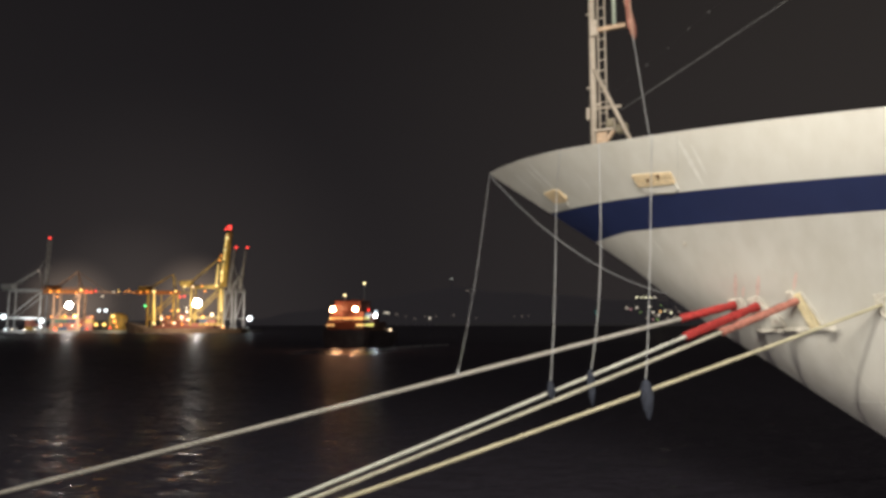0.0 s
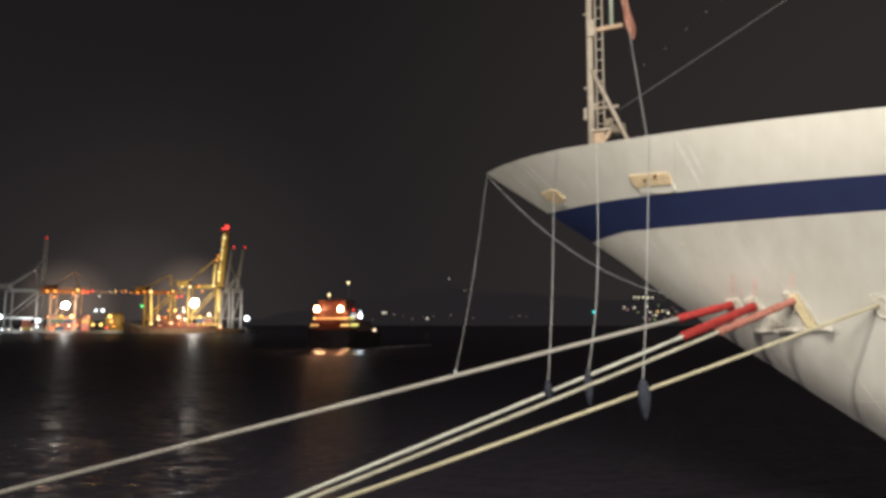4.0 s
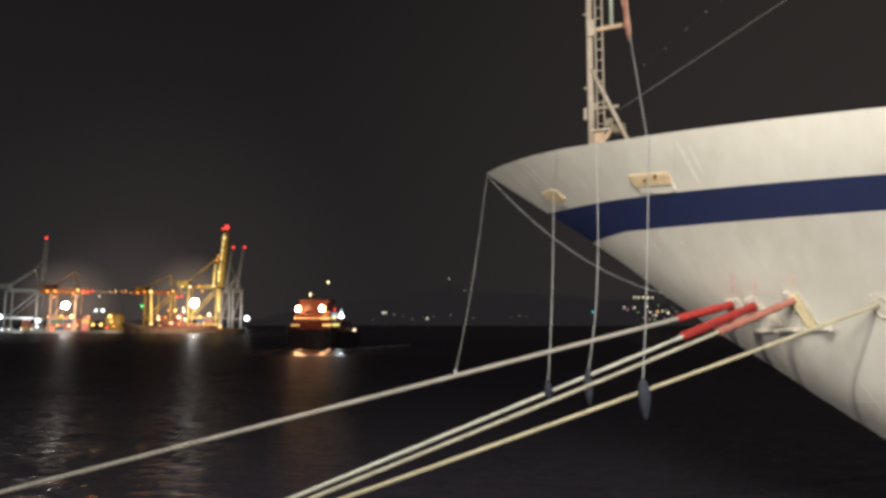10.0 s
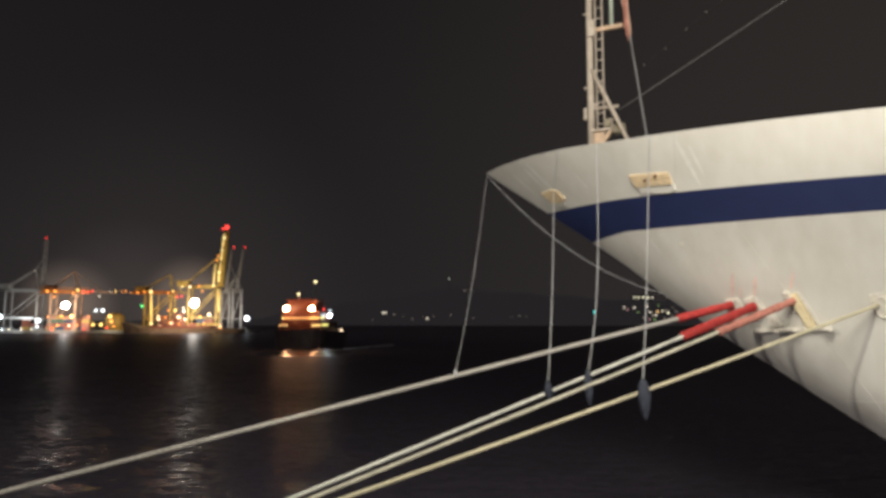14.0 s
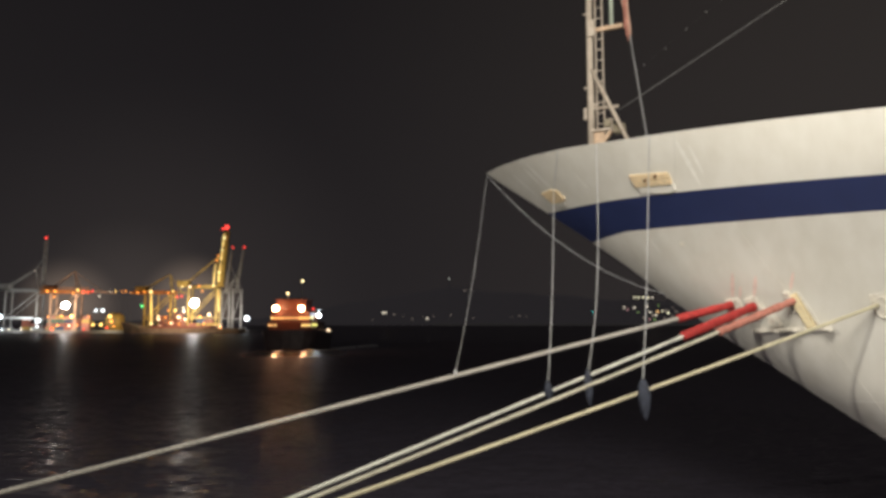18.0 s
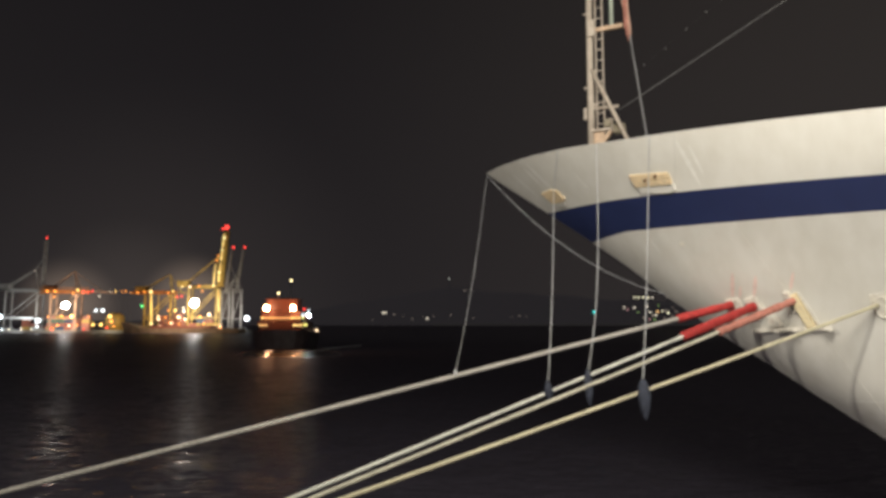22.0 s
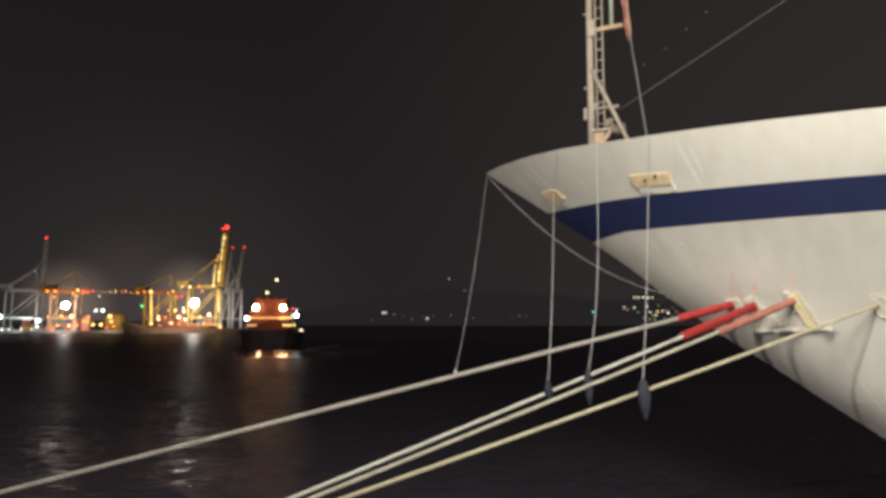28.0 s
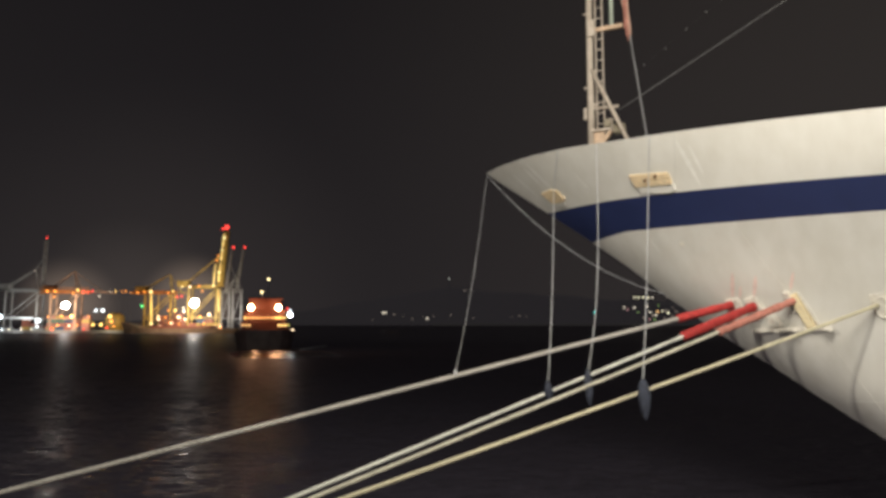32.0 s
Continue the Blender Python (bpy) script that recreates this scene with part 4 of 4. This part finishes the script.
for px, py, r, g, lab in ((172, 550, 3.5, G_cool, "cool white work lamp"), (184, 550, 4, G_cool, "cool white work lamp"), (168, 575, 4, G_yellow, "yellow work lamp"),
                          (182, 575, 4, G_yellow, "yellow work lamp"), (200, 569, 3.5, G_amber, "amber work lamp"), (96, 583, 3, G_red, "red work lamp"),
                          (196, 517, 1.6, G_dim, "dim work lamp"), (205, 516, 1.8, G_yellow, "yellow work lamp"), (216, 517, 1.6, G_amber, "amber work lamp"),
                          (223, 516, 2.0, G_amber, "amber work lamp"), (232, 518, 1.6, G_amber, "amber work lamp"), (282, 560, 2, G_soft, "warm work lamp"),
                          (295, 562, 2, G_amber, "amber work lamp"), (330, 566, 2.5, G_soft, "warm work lamp"), (320, 574, 2, G_amber, "amber work lamp"),
                          (60, 583, 2, G_dim, "dim work lamp"), (20, 583, 2, G_dim, "dim work lamp"),
                          (42, 584, 2, G_dim, "dim work lamp"), (140, 576, 2, G_amber, "amber work lamp"), (152, 584, 2, G_red, "red work lamp"),
                          (286, 577, 2.2, G_soft, "warm work lamp"), (302, 571, 2, G_amber, "amber work lamp"), (312, 579, 2, G_red, "red work lamp"),
                          (326, 546, 2, G_dim, "dim work lamp"), (356, 561, 2.2, G_amber, "amber work lamp"), (363, 573, 2, G_amber, "amber work lamp"),
                          (300, 550, 2, G_amber, "amber work lamp"), (410, 583, 2, G_dim, "dim work lamp"), (8, 584, 2.4, G_cool, "cool white work lamp"),
                          (88, 561, 2, G_amber, "amber work lamp"), (106, 576, 2, G_amber, "amber work lamp"), (126, 577, 2, G_soft, "warm work lamp"),
                          (160, 561, 2, G_amber, "amber work lamp"), (205, 578, 2, G_amber, "amber work lamp"), (197, 560, 4, G_yellow, "yellow work lamp"), (193, 580, 2.5, G_red, "red work lamp"), (337, 582, 2.2, G_soft, "warm work lamp")):
    p = far(px, py, 489.5)
    post = tagged(empty("lamp_post", Matrix.Translation((p.x, 489.5, 1.6))), "tall steel lamp post with a " + lab, "lamp post", group="lamp posts of the terminal")
    part("post", tube_bm([(0, 0.6, 0), (0, 0.6, max(0.5, p.z - 1.6))], 0.12, 8), M_iron, post)
    ball_at("lamp", (0, 0, max(0.6, p.z - 1.6)), r * K * 0.68, g, post, lab)

# added one-sided lamps over the water that brighten the cranes, tank and barge
for px, py, y, aim, watts, colour in ((118, 560, 480, (118, 540), 17000, (1.0, 0.88, 0.74)), (342, 560, 480, (342, 535), 12500, (1.0, 0.88, 0.74)),
                                      (272, 548, 482, (275, 552), 2600, (1.0, 0.60, 0.15)), (392, 500, 478, (392, 455), 1000, (1.0, 0.65, 0.15)),
                                      (425, 566, 480, (413, 530), 9000, (1.0, 0.93, 0.86)), (300, 560, 440, (310, 585), 11000, (1.0, 0.76, 0.58)), (199, 570, 482, (199, 562), 2600, (1.0, 0.88, 0.62)), (40, 572, 484, (38, 545), 6500, (0.9, 0.95, 1.0))):
    area_lamp("crane_fill_lamp", far(px, py, y), far(*aim, 500), 4.0, watts, colour)

# ---- harbour vessel under way ----
# its space: x ahead, y to port, z up; the floodlights stand over x = 0
vessel = tagged(empty("harbour_vessel"), "dark-hulled harbour vessel under way, floodlit orange superstructure", "ship")
bm = bmesh.new()
sect = []
for x, b, zt in ((-24, 5.4, 4.2), (-20, 6.0, 4.2), (-10, 6.2, 4.4), (-4, 6.2, 4.5), (-1, 6.1, 4.6), (0.2, 5.4, 4.7), (0.9, 3.8, 4.8), (1.2, 1.0, 4.8)):
    sect.append([bm.verts.new((x, -b, zt)), bm.verts.new((x - 0.12 * max(0, x), -b * 0.86, 0)), bm.verts.new((x - 0.16 * max(0, x), -b * 0.5, -2.5)),
                 bm.verts.new((x - 0.16 * max(0, x), b * 0.5, -2.5)), bm.verts.new((x - 0.12 * max(0, x), b * 0.86, 0)), bm.verts.new((x, b, zt))])
for a, b in zip(sect, sect[1:]):
    for q in range(6):
        bm.faces.new((a[q], b[q], b[(q + 1) % 6], a[(q + 1) % 6]))
bm.faces.new(sect[0])
bm.faces.new(sect[-1])
part("vessel_hull", bm, M_hull_dark, vessel, "dark painted hull")
part("lower_house", box_bm((-16, -4.9, 4.3), (-1.0, 4.9, 6.6), 0.15), M_super, vessel, "orange painted lower house")
part("upper_house", box_bm((-12, -4.4, 6.6), (-1.6, 4.4, 8.9), 0.15), M_super, vessel, "orange painted upper house")
part("wheelhouse", box_bm((-8, -3.4, 8.9), (-2.2, 3.4, 11.4), 0.2), M_super, vessel, "orange painted wheelhouse")
part("wheelhouse_roof", box_bm((-8.4, -3.7, 11.4), (-1.9, 3.7, 11.6), 0.05), M_super, vessel)
part("funnel", box_bm((-14, -1.6, 6.6), (-11.5, 1.6, 10.6), 0.3), M_hull_dark, vessel, "dark funnel")
part("fore_mast", tube_bm([(-2.4, -0.8, 11.4), (-2.4, -0.8, 12.7)], 0.12, 8), M_steel, vessel)
part("main_mast", tube_bm([(-12.8, 0, 8.9), (-12.8, 0, 16.2)], [0.25, 0.12], 8), M_steel, vessel)
for y in (-2.86, 2.86):
    part("lamp_bracket", beam_bm((-1.7, y, 8.9), (-0.3, y, 9.5), 0.15, 0.15), M_steel, vessel)
    lamp_bank((0, y, 9.5), 0.84, G_warm, vessel, "warm white floodlight", 1)
ball_at("masthead_lamp", (-2.2, -0.8, 12.85), 0.24, G_mast, vessel, "white masthead lamp")
ball_at("masthead_lamp", (-12.8, 0, 16.3), 0.27, G_mast, vessel, "white masthead lamp")
ball_at("port_sidelight", (-4, 4.6, 9.4), 0.24, G_red, vessel, "red sidelight")
ball_at("deck_lamp", (-7.1, 5.2, 8.0), 0.36, G_deck, vessel, "cool white deck lamp")
ball_at("deck_lamp", (-7.6, 5.1, 9.1), 0.2, G_cool, vessel, "cool white deck lamp")
ball_at("stern_lamp", (-17, 5.6, 4.5), 0.36, G_soft, vessel, "orange stern lamp")
pane = mesh_of("house_window", box_bm((-0.02, -0.22, -0.22), (0.06, 0.22, 0.22), 0.02), G_cabin, False)
dim_pane = mesh_of("house_window", box_bm((-0.02, -0.22, -0.2), (0.06, 0.22, 0.2), 0.02), G_cabin_dim, False)
for k in range(11):
    o = new("house_window", pane if k in (0, 8, 9, 10) else dim_pane)
    o.parent, o.location = vessel, (-1.6, -4.1 + k * 0.80, 7.35)
for y in (-4.5, -3.8, -3.1, 3.0, 3.7, 4.4):
    o = new("house_window", dim_pane if y < 0 else pane)
    o.parent, o.location = vessel, (-0.97, y, 5.75)
side_pane = mesh_of("side_window", box_bm((-0.36, -0.02, -0.28), (0.36, 0.06, 0.28), 0.02), G_side, False)
for k in range(5):
    o = new("side_window", side_pane)
    o.parent, o.location = vessel, (-1.8 - k * 1.1, 4.9, 5.85)
for x in (-2.6, -4.4):
    o = new("side_window", side_pane)
    o.parent, o.location = vessel, (x, 4.42, 7.4)
rail_bm = bmesh.new()
for z in (5.4, 5.9):
    tube(rail_bm, [(-23, -5.4, z), (-10, -6.1, z), (-2, -6.0, z + 0.1), (1, -4.9, z + 0.1)], 0.03, 5)
part("guard_rail", rail_bm, M_steel, vessel)
rail_bm = bmesh.new()
for z in (5.4, 5.9):
    tube(rail_bm, [(-23, 5.4, z), (-10, 6.1, z), (-2, 6.0, z + 0.1), (1, 4.9, z + 0.1)], 0.03, 5)
part("guard_rail", rail_bm, M_steel, vessel)
bm = bmesh.new()
for k in range(70):
    x = -5 - k * 0.55 + random.uniform(-0.4, 0.4)
    y = 5.6 + k * 0.12 + random.uniform(-0.5, 0.6)
    bmesh.ops.create_icosphere(bm, subdivisions=1, radius=random.uniform(0.2, 0.5), matrix=Matrix.Translation((x, y, 0.05)) @ Matrix.Diagonal((2.2, 1, 0.5, 1)))
tagged(part("wake", bm, M_foam, vessel, "pale foam of the wake", smooth=True), kind="stuff")
# short added ripples: steep behind, long in front, dying out forwards and sideways
bm = bmesh.new()
grid = []
for i in range(236):
    x = 1.6 + i * 0.11
    line = []
    for j in range(45):
        y = -8.0 + j * 0.5
        fade = max(0.0, math.cos(max(-1, min(1, y / (7.5 if y < 0 else 13.5))) * math.pi / 2)) ** 0.5 * max(0.0, min(1.0, (27 - x) / 6))
        # faces tilted to throw the floodlights' reflection at the viewer
        slope = math.tan(math.atan2(9.5, x) / 2 - 0.02)
        u = ((x + 0.48 * math.sin(0.8 * y) + 0.01 * y * y) / 1.4) % 1.0
        crest = u / 0.25 if u < 0.25 else (1 - u) / 0.75
        h = fade * slope * crest * 1.0 + 0.02 * math.sin(2.3 * y + 1.1 * x) - 0.05
        line.append(bm.verts.new((x, y + 0.15 * x, h if 0 < j < 44 else -0.4)))
    grid.append(line)
for a, b in zip(grid, grid[1:]):
    for j in range(44):
        bm.faces.new((a[j], b[j], b[j + 1], a[j + 1]))
tagged(part("glint_ripples", bm, M_ripple, vessel, "added wet ripples that mirror the floodlights", smooth=True), kind="stuff")

# ---- far shore ----
bm = bmesh.new()
S = 3100 / 1230.6
shore_x = lambda px: (px - 784) * S
shore_z = lambda py: 6 + (574 - py) * S
box(bm, (shore_x(765), 3100, -2), (shore_x(1230), 3115, 9), 0.5)
tagged(part("breakwater", bm, M_shore), "long breakwater on the far shore, with painted haze glow", "breakwater", kind="structure")
for px, py, w, h, g in ((680, 554, 12, 2.5, G_dim), (698, 557, 6, 2, G_faint), (730, 565, 4, 2, G_faint), (756, 564, 3.5, 4, G_dim), (767, 560, 3, 2, G_faint),
                        (798, 558, 3, 3, G_faint), (823, 515, 6, 2, G_faint), (795, 494, 2.4, 2.4, G_leaf_dim), (714, 560, 2, 2, G_faint), (748, 561, 2, 2, G_faint), (919, 560, 2.5, 3, G_faint), (660, 566, 2, 2, G_faint), (838, 563, 2, 2, G_faint), (1122, 527, 5, 2.4, G_pale), (1130, 527, 4, 2.4, G_pale),
                        (1138, 527, 5, 2.4, G_pale), (1147, 527, 4, 2.4, G_pale), (1154, 527, 4, 3, G_dim), (1104, 547, 10, 2, G_faint), (1122, 545, 4, 4, G_dim),
                        (1150, 553, 5, 3, G_dim), (1163, 552, 4, 4, G_window), (1181, 525, 3, 4, G_dim), (1178, 550, 14, 2, G_faint), (1196, 552, 7, 3, G_faint),
                        (1155, 559, 8, 3, G_faint), (1188, 560, 6, 2, G_faint), (1104, 544, 3, 3, G_dim), (1111, 548, 3, 2.5, G_rose), (1144, 543, 3.5, 4, G_dim), (1160, 558, 3.5, 4, G_dim), (1171, 551, 3, 3, G_pale),
                        (1182, 554, 4, 3.5, G_pale), (1138, 563, 2.5, 3, G_faint), (1157, 566, 5, 3, G_leaf), (1196, 561, 4, 2.5, G_leaf), (1128, 553, 3, 2.5, G_leaf),
                        (1206, 565, 4, 2.5, G_leaf), (1165, 541, 2.5, 2.5, G_leaf), (1190, 545, 3, 2.5, G_faint), (1149, 566, 3, 2.5, G_rose), (1213, 556, 3, 2.5, G_faint),
                        (1175, 563, 3, 3, G_faint), (905, 561, 2, 2, G_faint), (930, 560, 2, 2, G_faint)):
    p = Vector((shore_x(px), 3105, shore_z(py)))
    hw, hh = w * S * 0.36, h * S * 0.36
    house = tagged(empty("shore_house", Matrix.Translation((p.x, p.y, 0))), "shore house in painted haze glow with a lit window band", "house", group="houses on the far shore")
    # walls carry the hills' emissive haze glow, so they merge with them
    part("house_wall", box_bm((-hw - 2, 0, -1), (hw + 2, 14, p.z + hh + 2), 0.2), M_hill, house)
    part("lit_window_band", box_bm((-hw, -0.4, p.z - hh), (hw, 0.2, p.z + hh), 0.05), g, house, "lit window band")

beacon = tagged(empty("harbour_beacon", Matrix.Translation(((1050 - 784) * 1000 / 1230.6, 1000, 0))), "dark harbour beacon with a green turning light", "beacon")
part("beacon_tower", tube_bm([(0, 0, -1), (0, 0, 22)], [1.6, 0.9], 10), M_iron, beacon)
sea_drum = part("beacon_drum", ball(2.0, 12), M_iron, beacon, "dark turning drum", smooth=True)
sea_drum.location = (0, 0, 23.2)
lens = ball(2.3, 14)
bmesh.ops.delete(lens, geom=[v for v in lens.verts if v.co.y > -0.2], context="VERTS")
part("beacon_lens", lens, G_cyan, sea_drum, "green lit lens", smooth=True)


def motions():
    # vessel: seconds, bearing of its floodlights (tangent), scale of distance, turn towards the viewer
    rows = []
    for t, mid, k, sn in ((0, 605, 7.5, 0.39), (3, 588, 7.58, 0.375), (6, 571.5, 7.65, 0.36), (10, 549.5, 7.75, 0.335), (14, 530, 7.85, 0.295),
                          (19, 507.5, 8.0, 0.235), (23, 493, 8.1, 0.18), (28, 478, 8.2, 0.115), (32, 469.5, 8.3, 0.055)):
        d = 1230.6 / k
        x = (mid - 784) / 1230.6 * d
        toward = math.degrees(math.atan2(-d, -x))
        rows.append((t, pose(x, d, 0.0, 0, 0, toward - math.degrees(math.asin(sn)))))
    walk(vessel, rows)
    # beacons turn; their lenses face the viewer half-way between the dark moments
    for (drum, at), dark, period in zip(BEACONS, (7.4, 7.55, 7.5), (1.656, 1.67, 1.67)):
        steps = int(32 / 0.32)
        walk(drum, [(32 * k / steps, pose(*at, 0, 0, 180 + 360 * (32 * k / steps - dark) / period)) for k in range(steps + 1)])
    walk(sea_drum, [(k * 1.0, pose(0, 0, 23.2, 0, 0, 360 * (k - 4.05) / 8.75)) for k in range(33)])
    # the loose fold of the flag swings, then hangs
    walk(loose, [(t, pose(*FLAG_SPOT, 0, a, w)) for t, a, w in (
        (0, -2, 50), (0.8, -2, 52), (1.6, -4, 46), (2.4, -10, 30), (3.2, -7, 35), (4.4, -2, 30), (5.6, 2, 12), (6.4, 5, 5), (7.2, 4, 20), (7.8, 6, 15),
        (8.4, 2, 48), (9.0, 0, 66), (9.8, -1, 72), (12, 0, 74), (18, 0, 74), (20.0, 2, 55), (20.6, 4, 28), (21.4, 1, 60), (23, 0, 74), (32, 0, 74))])
    # the harbour's ripples drift
    walk(water, [(0, pose(0, 0, 0)), (32, pose(14, -8, 0))])


motions()
